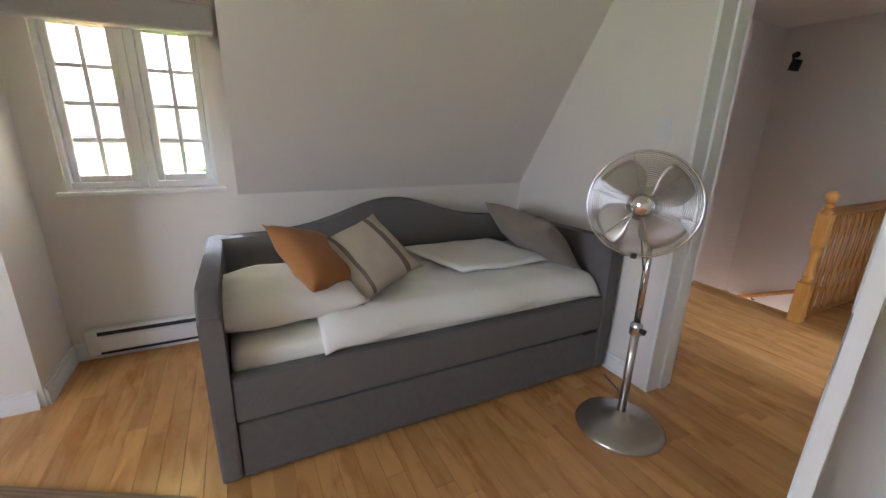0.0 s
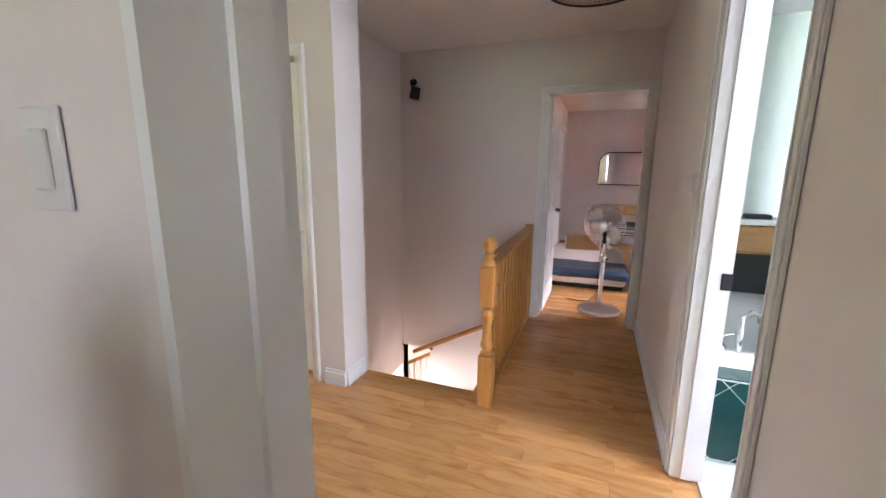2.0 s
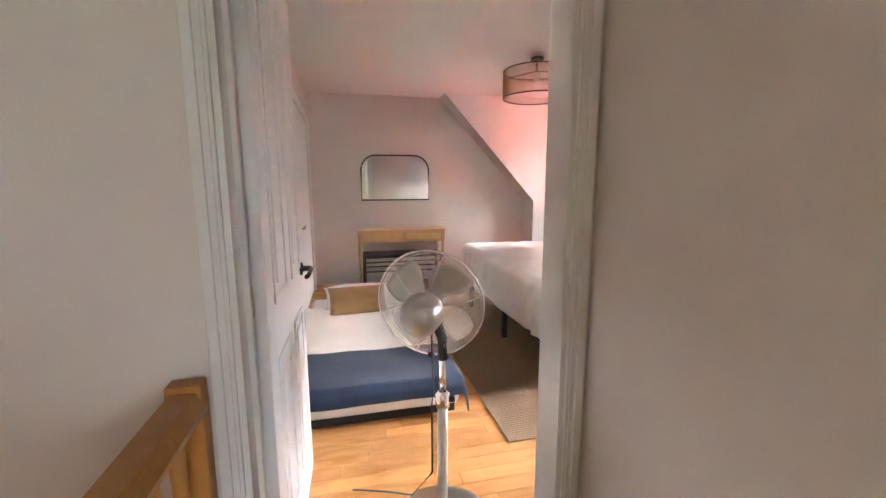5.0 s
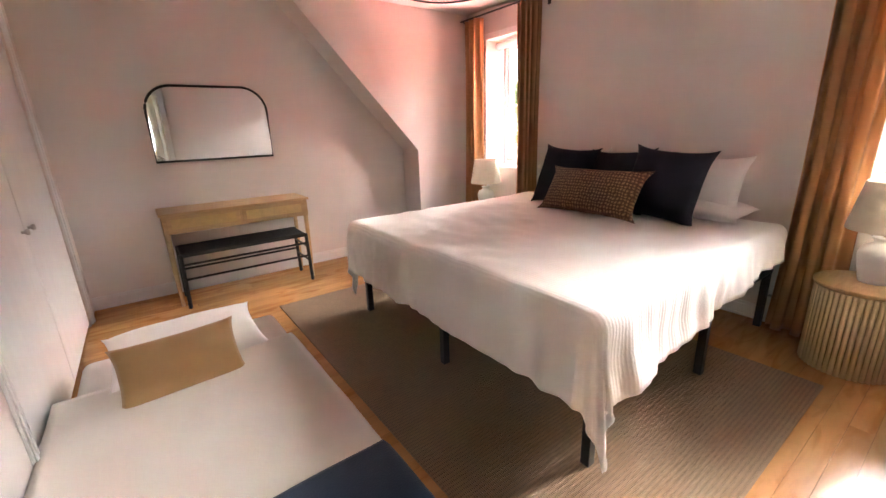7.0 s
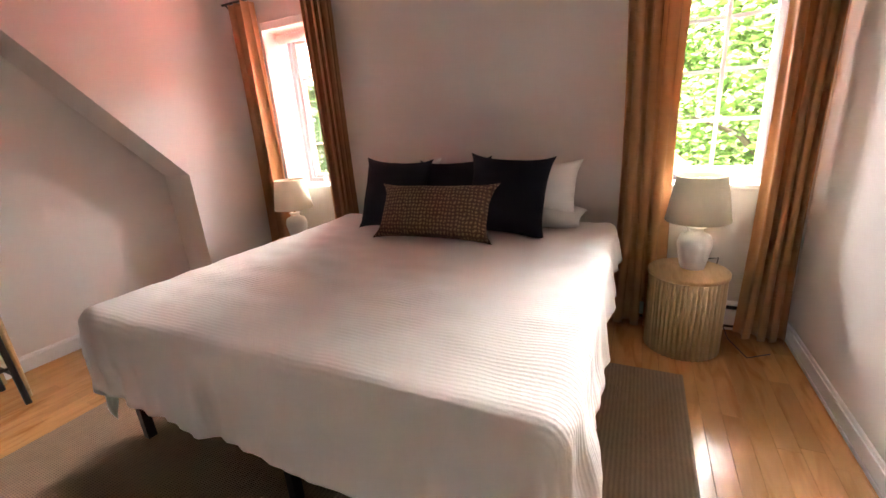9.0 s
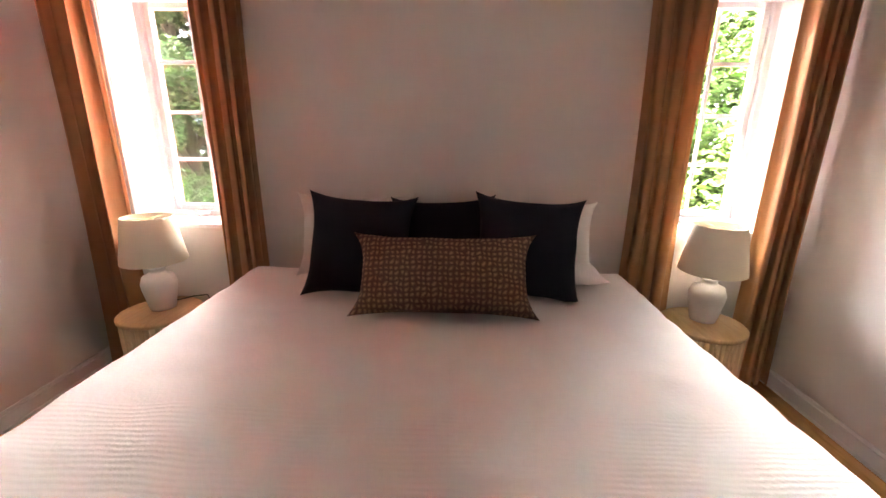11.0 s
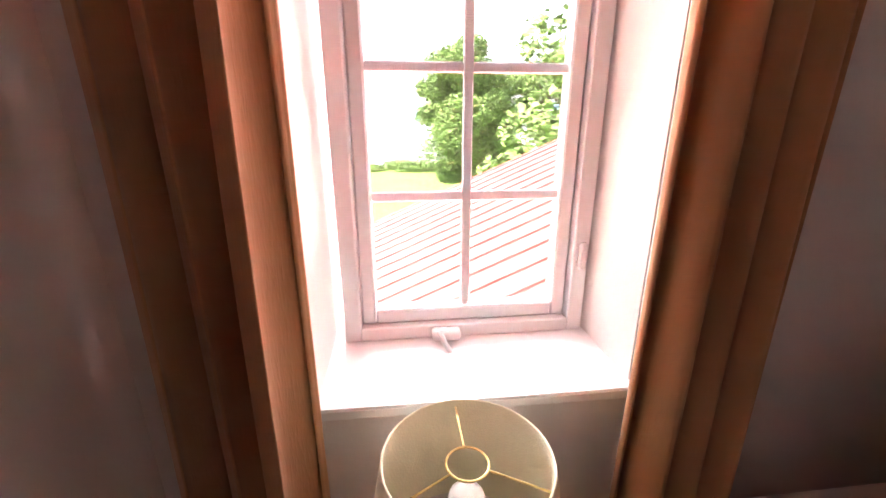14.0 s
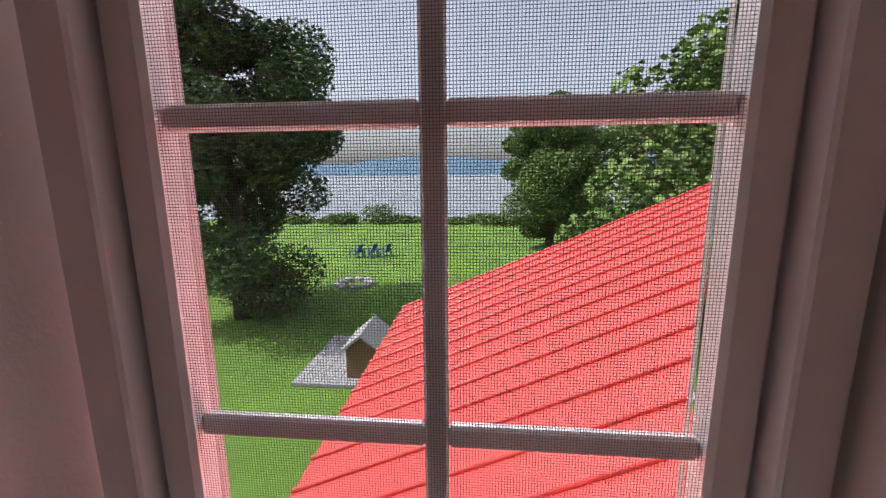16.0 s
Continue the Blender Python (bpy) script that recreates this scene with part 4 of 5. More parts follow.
part("handrail", tube([(-1.9, 6.5, -0.62), (-2.3, 6.5, -0.85)], 0.022, 8), OAK, lb)
for k in range(6):
    x = -1.92 - 0.07 * k
    part("baluster", box((x - 0.012, 6.49, -1.9), (x + 0.012, 6.51, -0.65 - 0.04 * k)), TRIM, lb)

sc = thing("wall_sconce", "matt black wall spotlight, unlit", "wall lamp")
part("mount", lathe([(0, 0), (0.03, 0), (0.03, 0.02), (0, 0.022)], 20), BLACK, sc).matrix_basis = pose(-2.1, 6.32, 2.22, 90)
part("arm", tube([(-2.1, 6.3, 2.22), (-2.1, 6.24, 2.22), (-2.08, 6.235, 2.14)], 0.012), BLACK, sc)
part("shade", lathe([(0, 0.06), (0.045, 0.055), (0.05, -0.05), (0.045, -0.052), (0, -0.05)], 20), BLACK, sc, smooth=True).matrix_basis = pose(-2.05, 6.22, 2.1, 0, 12)

# ---- bathroom, seen through its doorway ----
tub = thing("bathtub", "white bathtub behind a green tiled apron", "bathtub")
part("apron", box((0.19, 4.62, 0.0), (1.07, 4.76, 0.43)), GROUT, tub)
bm = bmesh.new()
rings = []
for z, inset, rr in ((0.40, 0.0, 0.06), (0.49, 0.0, 0.06), (0.50, 0.012, 0.06), (0.50, 0.07, 0.14), (0.485, 0.085, 0.16), (0.3, 0.13, 0.2), (0.16, 0.17, 0.22), (0.12, 0.24, 0.2)):
    x0, x1, y0, y1 = 0.19 + inset, 1.06 - inset, 4.765 + inset, 6.28 - inset
    ring_v = []
    for cx, cy, a0 in ((x1 - rr, y1 - rr, 0), (x0 + rr, y1 - rr, 90), (x0 + rr, y0 + rr, 180), (x1 - rr, y0 + rr, 270)):
        for k in range(9):
            a = radians(a0 + 90 * k / 8)
            ring_v.append(bm.verts.new((cx + rr * math.cos(a), cy + rr * math.sin(a), z)))
    rings.append(ring_v)
for r0, r1 in zip(rings, rings[1:]):
    for k in range(36):
        bm.faces.new((r0[k], r0[(k + 1) % 36], r1[(k + 1) % 36], r1[k]))
bm.faces.new(rings[-1])
part("basin", bm, TUB, tub, "white acrylic tub shell", True)
tap = thing("bath_tap", "chrome gooseneck bath tap on the tub rim", "tap")
part("spout", tube([(0.37, 4.81, 0.49), (0.37, 4.81, 0.6), (0.385, 4.835, 0.675), (0.425, 4.87, 0.7), (0.465, 4.9, 0.68), (0.475, 4.91, 0.64)], 0.013, 10), CHROME, tap, smooth=True)
for x in (0.29, 0.5):
    tap_handle = part("handle", lathe([(0, 0), (0.027, 0), (0.025, 0.012), (0.013, 0.03), (0.012, 0.075), (0.016, 0.085), (0, 0.092)], 16, (x, 4.81, 0.495)), CHROME, tap, smooth=True)
    part("lever", tube([(x, 4.81, 0.58), (x + 0.055, 4.82, 0.592)], 0.006, 8), CHROME, tap_handle)
van = thing("vanity_cabinet", "pine vanity cabinet with white top in the bathroom", "cabinet")
part("body", box((0.6, 6.02, 0.8), (0.92, 6.25, 1.02), 0.02, 3), PINE, van)
part("top", box((0.57, 5.98, 1.02), (0.95, 6.27, 1.06), 0.006), TUB, van)
part("basin_tray", box((0.68, 6.05, 1.06), (0.84, 6.15, 1.09), 0.01), RUBBER, van)
part("plinth", box((0.6, 6.06, 0.5), (0.92, 6.25, 0.8)), RUBBER, van)
structure("wall_bath_alcove", boxes(((1.075, 4.62, -0.01), (1.19, 5.83, H)), ((1.075, 5.83, -0.01), (1.19, 6.3, 0.515))), MINT, "pale green wall beside the bathtub")
structure("floor_bath", boxes(((0.18, 2.98, -0.2), (2.62, 6.3, -0.012))), GROUT, "pale grout between green floor tiles", "floor")
structure("wall_bath_low", boxes(((0.18, 2.98, -0.02), (0.184, 3.6, H)), ((0.18, 4.52, -0.02), (0.184, 6.3, H))), MINT, "pale green bathroom wall")


# ---- bedroom ----
def bed():
    b = thing("bed_frame", "black metal platform bed frame on the rug", "bed")
    for x in (0.73, 1.72, 2.58):
        for y in (7.6, 8.55, 9.5):
            part("leg", box((x - 0.02, y - 0.02, 0.012), (x + 0.02, y + 0.02, 0.42), 0.003), BLACK, b)
    for y in (7.6, 8.55, 9.5):
        part("side_rail", box((0.7, y - 0.02, 0.38), (2.62, y + 0.02, 0.425), 0.003), BLACK, b)
    for k in range(9):
        x = 0.72 + k * 0.235
        part("slat", box((x - 0.015, 7.58, 0.425), (x + 0.015, 9.52, 0.44)), BLACK, b)
    m = thing("mattress", "white mattress on the platform bed", "mattress")
    part("mattress_body", box((0.68, 7.58, 0.44), (2.66, 9.52, 0.655), 0.06, 4), SHEET, m, smooth=True)
    mx0, my0, my1, mx1 = 0.67, 7.57, 9.6, 2.66
    foot, side = 0.37, 0.36

    def cover(u, v):
        x = mx0 - foot + (mx1 - 0.1 - mx0 + foot) * u
        near = side * (1.12 - 0.6 * u)
        y = my0 - near + (my1 - my0 + side + near) * v
        sx = max(0.0, mx0 + 0.03 - x)
        sy = max(0.0, my0 + 0.03 - y) - max(0.0, y - my1 + 0.03)
        s = math.hypot(sx, sy)
        bx, by = max(x, mx0 + 0.03), min(max(y, my0 + 0.03), my1 - 0.03)
        z = 0.70 + 0.012 * noise.noise(Vector((x * 3, y * 3, 0))) + 0.006 * noise.noise(Vector((x * 9, y * 7, 4)))
        if s > 0:
            dx, dy = sx / s, sy / s
            r = 0.07
            a = min(s / r, math.pi / 2)
            out = r * math.sin(a) + 0.12 * max(0, s - 0.1)
            drop = (r * (1 - math.cos(a)) + max(0.0, s - r * math.pi / 2) * 0.97) * (1 + 0.4 * min(abs(sx), abs(sy)))
            fold = 0.035 * min(1, s / 0.25) * (noise.noise(Vector((x * 4, y * 4, 7))) + 0.7 * noise.noise(Vector((bx * 13, by * 13, 3))) + (0.3 * math.sin(16 * math.atan2(sy, sx)) if sx and sy else 0))
            corner = min(abs(sx), abs(sy)) * 0.55
            return (bx - dx * (out + fold) + (corner * 0.3 if sx else 0), by - dy * (out + fold), z - drop)
        return (x, y, z)
    q = thing("duvet", "white linen duvet hanging over the bed", "bedding")
    thicken(part("duvet_cover", sheet(cover, 110, 120), RIBBED, q, "", True), 0.02, -1)


bed()
# cushions against the head wall
for y, s, tz in ((8.92, 11, 3), (8.53, 12, -2), (8.14, 13, 4)):
    pillow("cushion", "dark navy square cushion standing at the bed head", (0.52, 0.5, 0.17), NAVY, pose(2.23 if s != 12 else 2.32, y, 0.925 if s != 12 else 0.905, 70, tz, -90), s, None, 0.14)
pillow("cushion", "brown tweed lumbar cushion in front of the navy cushions", (0.78, 0.36, 0.16), TWEED, pose(2.0, 8.52, 0.87, 58, 0, -90), 14, None, 0.13)
for y, x, z in ((9.0, 2.46, 0.92), (8.05, 2.46, 0.89)):
    pillow("pillow", "white pillow standing behind the navy cushions", (0.62, 0.44, 0.18), LINEN, pose(x, y, z, 74, 0, -90), 15 + y, None, 0.14)
pillow("pillow", "white pillow lying at the bed head", (0.6, 0.4, 0.14), LINEN, pose(2.48, 8.02, 0.77, 0, 4, -90), 20)

rug = thing("jute_rug", "large brown woven jute rug under the bed", "rug")
part("rug_body", box((0.2, 7.16, 0.002), (2.08, 10.05, 0.012), 0.003, 1), JUTE, rug)


def nightstand(x, y):
    n = thing("nightstand", "round pale wood drum nightstand with ribbed side", "nightstand", "nightstands")
    part("top", lathe([(0, 0.455), (0.2, 0.455), (0.205, 0.46), (0.205, 0.475), (0.2, 0.48), (0, 0.48)], 48, (x, y, 0)), PALE, n, "pale wood round top", True)
    part("drum", lathe([(0, 0.01), (0.185, 0.01), (0.185, 0.455), (0, 0.455)], 48, (x, y, 0)), SLAT, n)
    me = None
    k_n = 48
    for k in range(k_n):
        a = 2 * math.pi * k / k_n
        if me is None:
            o = part("slat", lathe([(0, 0.002), (0.0115, 0.002), (0.0115, 0.455), (0, 0.455)], 8), SLAT, n, "", True)
            me = o.data
        else:
            o = new("slat", me)
            o.parent = n
        o.location = (x + 0.186 * math.cos(a), y + 0.186 * math.sin(a), 0)


def table_lamp(x, y):
    l = thing("table_lamp", "white ceramic table lamp with cream linen shade, unlit", "table lamp", "bedside lamps")
    part("base", lathe([(0, 0.48), (0.06, 0.48), (0.066, 0.5), (0.085, 0.6), (0.088, 0.63), (0.075, 0.67), (0.04, 0.685), (0.036, 0.705), (0.05, 0.715), (0.04, 0.72), (0, 0.72)], 40, (x, y, 0)), CERAMIC, l, "white rough ceramic urn base", True)
    part("stem", lathe([(0, 0.72), (0.008, 0.72), (0.008, 0.86), (0, 0.86)], 10, (x, y, 0)), BRASS, l)
    part("shade", lathe([(0.158, 0.755), (0.16, 0.757), (0.12, 0.998), (0.118, 1.0), (0.116, 0.998), (0.156, 0.757), (0.158, 0.755)], 48, (x, y, 0)), SHADE, l, "tapered cream linen shade", True)
    part("shade_ring", tube([(x + 0.03 * math.cos(2 * math.pi * i / 20), y + 0.03 * math.sin(2 * math.pi * i / 20), 0.985) for i in range(20)], 0.002, 5, None, True), BRASS, l)
    for a in (0, 2.09, 4.19):
        part("spider", tube([(x + 0.03 * math.cos(a), y + 0.03 * math.sin(a), 0.985), (x + 0.117 * math.cos(a), y + 0.117 * math.sin(a), 0.985)], 0.0018, 5), BRASS, l)
    part("bulb", lathe([(0, 0.95), (0.025, 0.93), (0.03, 0.9), (0.014, 0.86), (0, 0.86)], 16, (x, y, 0)), TUB, l, "unlit white bulb", True)
    part("cord", tube([(x + 0.06, y - 0.03, 0.495), (x + 0.12, y - 0.1, 0.5), (x + 0.17, y - 0.15, 0.49), (x + 0.215, y - 0.15, 0.4), (x + 0.225, y - 0.18, 0.15), (x + 0.1, y - 0.24, 0.006), (x - 0.1, y - 0.3, 0.005), (x - 0.02, y - 0.42, 0.005)], 0.003, 6), RUBBER, l, "thin dark cord", True)


nightstand(2.43, 10.1), nightstand(2.43, 7.15)
table_lamp(2.47, 10.11), table_lamp(2.47, 7.13)


def curtain(y0, y1, seed, x=2.6):
    c = thing("curtain", "rust brown full-length curtain drawn to the side", "curtain", "bedroom curtains")
    w = y1 - y0
    folds = 3.4

    def f(u, v):
        z = 0.02 + 2.38 * v
        pin = 1 - 0.12 * math.sin(math.pi * min(1, v * 1.1))
        ph = folds * 2 * math.pi * u + 2.6 * noise.noise(Vector((u * 2.5, v * 0.8, seed * 3.7)))
        amp = 0.045 + 0.03 * noise.noise(Vector((u * 2, v, seed + 3)))
        spread = 1 + 0.25 * max(0, 0.25 - v)
        y = (y0 + y1) / 2 + w * (u - 0.5) * pin * spread + 0.012 * math.sin(2 * ph + seed)
        return (x + amp * math.sin(ph) - 0.02 * max(0, 0.1 - v) * 10 * noise.noise(Vector((u * 4, 0, seed))), y, z)
    thicken(part("panel", sheet(f, 90, 40), CURTAIN, c, "", True), 0.003)


for y0, y1, s in ((10.33, 10.6, 1), (9.54, 9.79, 2), (7.25, 7.56, 3), (6.62, 6.84, 4)):
    curtain(y0, y1, s)
for a, b in ((9.5, 10.64), (6.6, 7.62)):
    r = thing("curtain_rod", "thin black curtain rod on brackets", "curtain rod")
    part("rod", tube([(2.6, a, 2.415), (2.6, b, 2.415)], 0.009, 10), BLACK, r, smooth=True)
    for y in (a + 0.04, b - 0.04):
        part("bracket", tube([(2.72, y, 2.39), (2.62, y, 2.39), (2.6, y, 2.41)], 0.006), BLACK, r)
        part("plate", box((2.712, y - 0.015, 2.35), (2.72, y + 0.015, 2.43)), BLACK, r)

# console table, bench, mirror
con = thing("console_table", "pale wood console table with two cane drawers", "console table")
part("case", box((-0.43, 10.58, 0.6), (0.69, 10.96, 0.745), 0.004), PALE, con)
part("top", box((-0.445, 10.565, 0.745), (0.705, 10.97, 0.765), 0.005), PALE, con)
for a, b in ((-0.4, 0.12), (0.14, 0.66)):
    dr = part("drawer", box((a, 10.572, 0.62), (b, 10.58, 0.735), 0.002), PALE, con)
    part("cane_panel", box((a + 0.03, 10.5695, 0.64), (b - 0.03, 10.573, 0.715)), CANE, dr, "woven cane panel")
for x in (-0.41, 0.67):
    for y in (10.6, 10.94):
        bm = lathe([(0, 0), (0.013, 0), (0.02, 0.6), (0, 0.6)], 12, (x, y, 0))
        part("leg", bm, PALE, con)
be = thing("bench", "black bench with woven cord seat under the console", "bench")
part("seat", box((-0.36, 10.5, 0.42), (0.62, 10.86, 0.455), 0.012), SEAT, be)
for x in (-0.36, 0.62):
    for y in (10.51, 10.85):
        part("leg", tube([(x * 1.02, y, 0), (x, y, 0.45)], 0.015, 10), BLACK, be)
    part("end_stretcher", tube([(x, 10.51, 0.2), (x, 10.85, 0.2)], 0.009), BLACK, be)
    part("end_stretcher", tube([(x, 10.51, 0.33), (x, 10.85, 0.33)], 0.009), BLACK, be)
for y in (10.51, 10.85):
    for z in (0.24, 0.36):
        part("long_stretcher", tube([(-0.36, y, z), (0.62, y, z)], 0.01), BLACK, be)

mir = thing("wall_mirror", "arched wall mirror with thin black frame", "mirror")
xm0, xm1, zm0, zm1, rc = -0.36, 0.555, 1.135, 1.73, 0.2
ol = [(xm0, zm0), (xm1, zm0)] + [(xm1 - rc + rc * math.cos(a), zm1 - rc + rc * math.sin(a)) for a in [k * math.pi / 24 for k in range(13)]] + [(xm0 + rc + rc * math.cos(a), zm1 - rc + rc * math.sin(a)) for a in [math.pi / 2 + k * math.pi / 24 for k in range(13)]]
part("mirror_glass", prism(ol, "y", 10.975, 10.997), MIRROR, mir, "clear mirror glass")
part("frame", tube([(x, 10.975, z) for x, z in ol], 0.01, 8, None, True), BLACK, mir, "thin black metal frame")

# low spare bed on the floor
lo = thing("floor_mattress", "low spare bed with cream sheet on the floor", "mattress")
part("mattress_body", box((-0.93, 7.5, 0.05), (0.04, 9.52, 0.2), 0.045, 4), SHEET, lo, smooth=True)
part("base", box((-0.9, 7.53, 0.0), (0.01, 9.5, 0.05), 0.006), RUBBER, lo, "dark low base")


def throw(y0, y1, z, mtl, name, label, ov, seed):
    t = thing(name, label, "bedding")

    def f(u, v):
        x = -0.99 + (0.12 + 0.99) * u
        y = y0 + (y1 - y0) * v
        s = max(0, x - 0.02)
        zz = z + 0.01 * noise.noise(Vector((x * 4, y * 4, seed))) - max(0, s - 0.02) * 1.4
        xx = min(x, 0.05 + 0.25 * s)
        e = max(0, 7.5 - y)
        return (xx, max(y, 7.46 - 0.1 * e), zz - e * 0.95)
    thicken(part("cloth", sheet(f, 40, 50), mtl, t, "", True), 0.014, -1)


throw(7.42, 9.1, 0.222, SHEET, "duvet", "cream duvet on the low spare bed", 0, 3)
throw(7.40, 7.99, 0.24, BLUE, "throw_blanket", "dark blue blanket across the foot of the spare bed", 0, 5)
pillow("pillow", "white pillow on the low spare bed", (0.72, 0.44, 0.16), LINEN, pose(-0.45, 9.26, 0.27, 14, 0, 3), 31)
pillow("cushion", "mustard tan lumbar cushion on the spare bed", (0.52, 0.3, 0.13), TAN, pose(-0.5, 8.96, 0.31, 50, 0, 4), 32)


# ---- outside ----
GZ = -4.5
structure("ground", boxes(((-120, -200, GZ - 0.5), (56, 220, GZ)), ((56, -200, GZ - 1.5), (3500, 2500, GZ - 1.0))), GRASS, "green lawn running to the river", "ground")
structure("water", boxes(((56, -1500, GZ - 1.0), (2600, 2500, GZ - 0.3))), WATER, "pale grey river", "water")
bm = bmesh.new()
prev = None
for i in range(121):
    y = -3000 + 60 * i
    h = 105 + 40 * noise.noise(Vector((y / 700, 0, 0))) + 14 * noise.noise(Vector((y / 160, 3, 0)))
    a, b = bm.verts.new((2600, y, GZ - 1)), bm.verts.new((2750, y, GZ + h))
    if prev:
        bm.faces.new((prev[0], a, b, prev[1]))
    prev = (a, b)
structure("backdrop", bm, HILL, "hills across the river, distance haze painted in as blue", "hills")

# the red roof of the lower wing
wing = thing("lower_wing", "lower house wing with red standing-seam metal roof", "house")
ex, fx = 3.15, 6.2
ey, ez, ry_, rz_ = 10.72, 0.28, 7.9, 1.5
def roof_slab(p, q, t=0.04):
    ol = [(p[0], p[1]), (q[0], q[1]), (q[0], q[1] - t), (p[0], p[1] - t)]
    return prism(ol, "x", ex, fx)
roof = part("roof", roof_slab((ey, ez), (ry_, rz_)), ROOF, wing, "red metal roof slope")
part("roof_back", roof_slab((ry_, rz_), (5.6, -0.4)), ROOF, wing)
me = None
n_vec = Vector((0, ry_ - ey, rz_ - ez))
L = n_vec.length
ang = math.atan2(rz_ - ez, ey - ry_)
for k in range(17):
    if me is None:
        o = part("seam", box((-0.009, 0, 0), (0.009, L, 0.016), 0.004, 1), ROOF, roof)
        me = o.data
    else:
        o = new("seam", me)
        o.parent = roof
    o.matrix_basis = Matrix.Translation((ex + 0.08 + 0.186 * k, ey, ez)) @ Matrix.Rotation(math.pi, 4, "Z") @ Matrix.Rotation(ang, 4, "X")
part("fascia", box((ex, ey - 0.02, ez - 0.16), (fx, ey, ez - 0.005)), TRIM, wing)
part("wall", prism([(5.8, GZ), (10.5, GZ), (10.5, 0.28), (7.9, 1.4), (5.8, -0.3)], "x", ex, fx - 0.25), SIDING, wing)


def leaf_cloud(name, blobs, n, size, mtl, parent, seed):
    """Many small leaf clumps scattered through overlapping ellipsoids."""
    rnd = random.Random(seed)
    verts, faces = [], []
    for _ in range(n):
        cx, cy, cz, rx, ry, rz = rnd.choice(blobs)
        while True:
            p = Vector((rnd.uniform(-1, 1), rnd.uniform(-1, 1), rnd.uniform(-1, 1)))
            if 0.35 < p.length < 1:
                break
        p = Vector((cx + p.x * rx, cy + p.y * ry, cz + p.z * rz))
        d = Vector((rnd.uniform(-1, 1), rnd.uniform(-1, 1), rnd.uniform(0.1, 1.3))).normalized()
        u = d.cross(Vector((0, 0, 1))).normalized()
        v = d.cross(u)
        s = size * rnd.uniform(0.6, 1.4)
        k = len(verts)
        verts += [p - u * s * 0.5, p + v * s * 0.35 + d * s * 0.1, p + u * s * 0.5, p - v * s * 0.35 + d * s * 0.1]
        faces.append((k, k + 1, k + 2, k + 3))
    me = bpy.data.meshes.new(name)
    me.from_pydata([tuple(v) for v in verts], [], faces)
    me.materials.append(mtl)
    ob = new(name, me)
    ob.parent = parent
    ob["kind"] = "stuff"
    return ob


def tree(label, at, h, r, mtl, n, size, seed, low=0.25):
    t = thing("tree", label, "tree")
    rnd = random.Random(seed)
    x, y, z = at
    part("trunk", tube([(x, y, z - 0.1), (x + 0.1, y, z + h * 0.3), (x, y + 0.15, z + h * 0.6), (x, y, z + h * 0.85)], 0.2, 10, None, False, [h * 0.03, h * 0.024, h * 0.015, h * 0.004]), BARK, t, smooth=True)
    blobs = []
    for k in range(60 if low < 0.1 else 34):
        a, f = rnd.uniform(0, 6.28), rnd.uniform(low, 0.95)
        spread = r * math.sin(math.pi * (0.12 + 0.8 * (f - low) / (1 - low))) ** 0.7
        q = spread * rnd.uniform(0.25, 0.85)
        c = (x + q * math.cos(a), y + q * math.sin(a), z + h * f)
        s = r * rnd.uniform(0.22, 0.4)
        blobs.append((*c, s, s, s * 0.75))
        if k < 10:
            part("limb", tube([(x, y, z + h * max(0.15, f - 0.2)), ((x + c[0]) / 2, (y + c[1]) / 2, z + h * (f - 0.06)), c], 0.05, 6, None, False, [h * 0.012, h * 0.008, h * 0.003]), BARK, t)
    leaf_cloud("crown", blobs, n, size, mtl, t, seed + 1)


tree("tall dark leafy tree on the lawn", (18.5, 20.2, GZ), 13.5, 4.6, LEAF_DARK, 80000, 0.18, 1, 0.09)
tree("broad leafy tree by the river", (36.0, 4.5, GZ), 11.5, 5.0, LEAF, 70000, 0.2, 2, 0.12)
tree("leafy tree by the river", (40, -3.5, GZ), 11.5, 5.5, LEAF, 50000, 0.22, 3, 0.12)
tree("leafy tree behind the wing", (48, 3.5, GZ), 13.0, 4.5, LEAF, 12000, 0.4, 13, 0.12)
tree("leafy tree close to the house", (12.5, 4.2, GZ), 9.0, 3.6, LEAF, 24000, 0.2, 4, 0.08)
tree("leafy tree close to the house", (15.0, 0.6, GZ), 10.0, 4.2, LEAF, 22000, 0.22, 5, 0.08)
tree("leafy tree at the garden edge", (10.5, 0.8, GZ), 6.5, 3.0, LEAF, 16000, 0.2, 6, 0.05)
tree("leafy tree in the front garden", (-22, 3, GZ), 9.0, 4.0, LEAF, 12000, 0.3, 7, 0.1)
for k in range(14):
    s = thing("bush", "low green bush along the river bank", "bush", "river bank bushes")
    rr = random.Random(40 + k)
    y = 2 + 3.1 * k + rr.uniform(-1, 1)
    x = 53 + rr.uniform(-1.5, 1.5)
    hh = rr.choice((0.7, 0.9, 1.2, 2.0))
    leaf_cloud("foliage", [(x + rr.uniform(-1, 1), y + rr.uniform(-1.6, 1.6), GZ + hh * 0.5, 1.3, 1.6, hh * 0.7) for _ in range(4)], 1400, 0.24, LEAF, s, 60 + k)


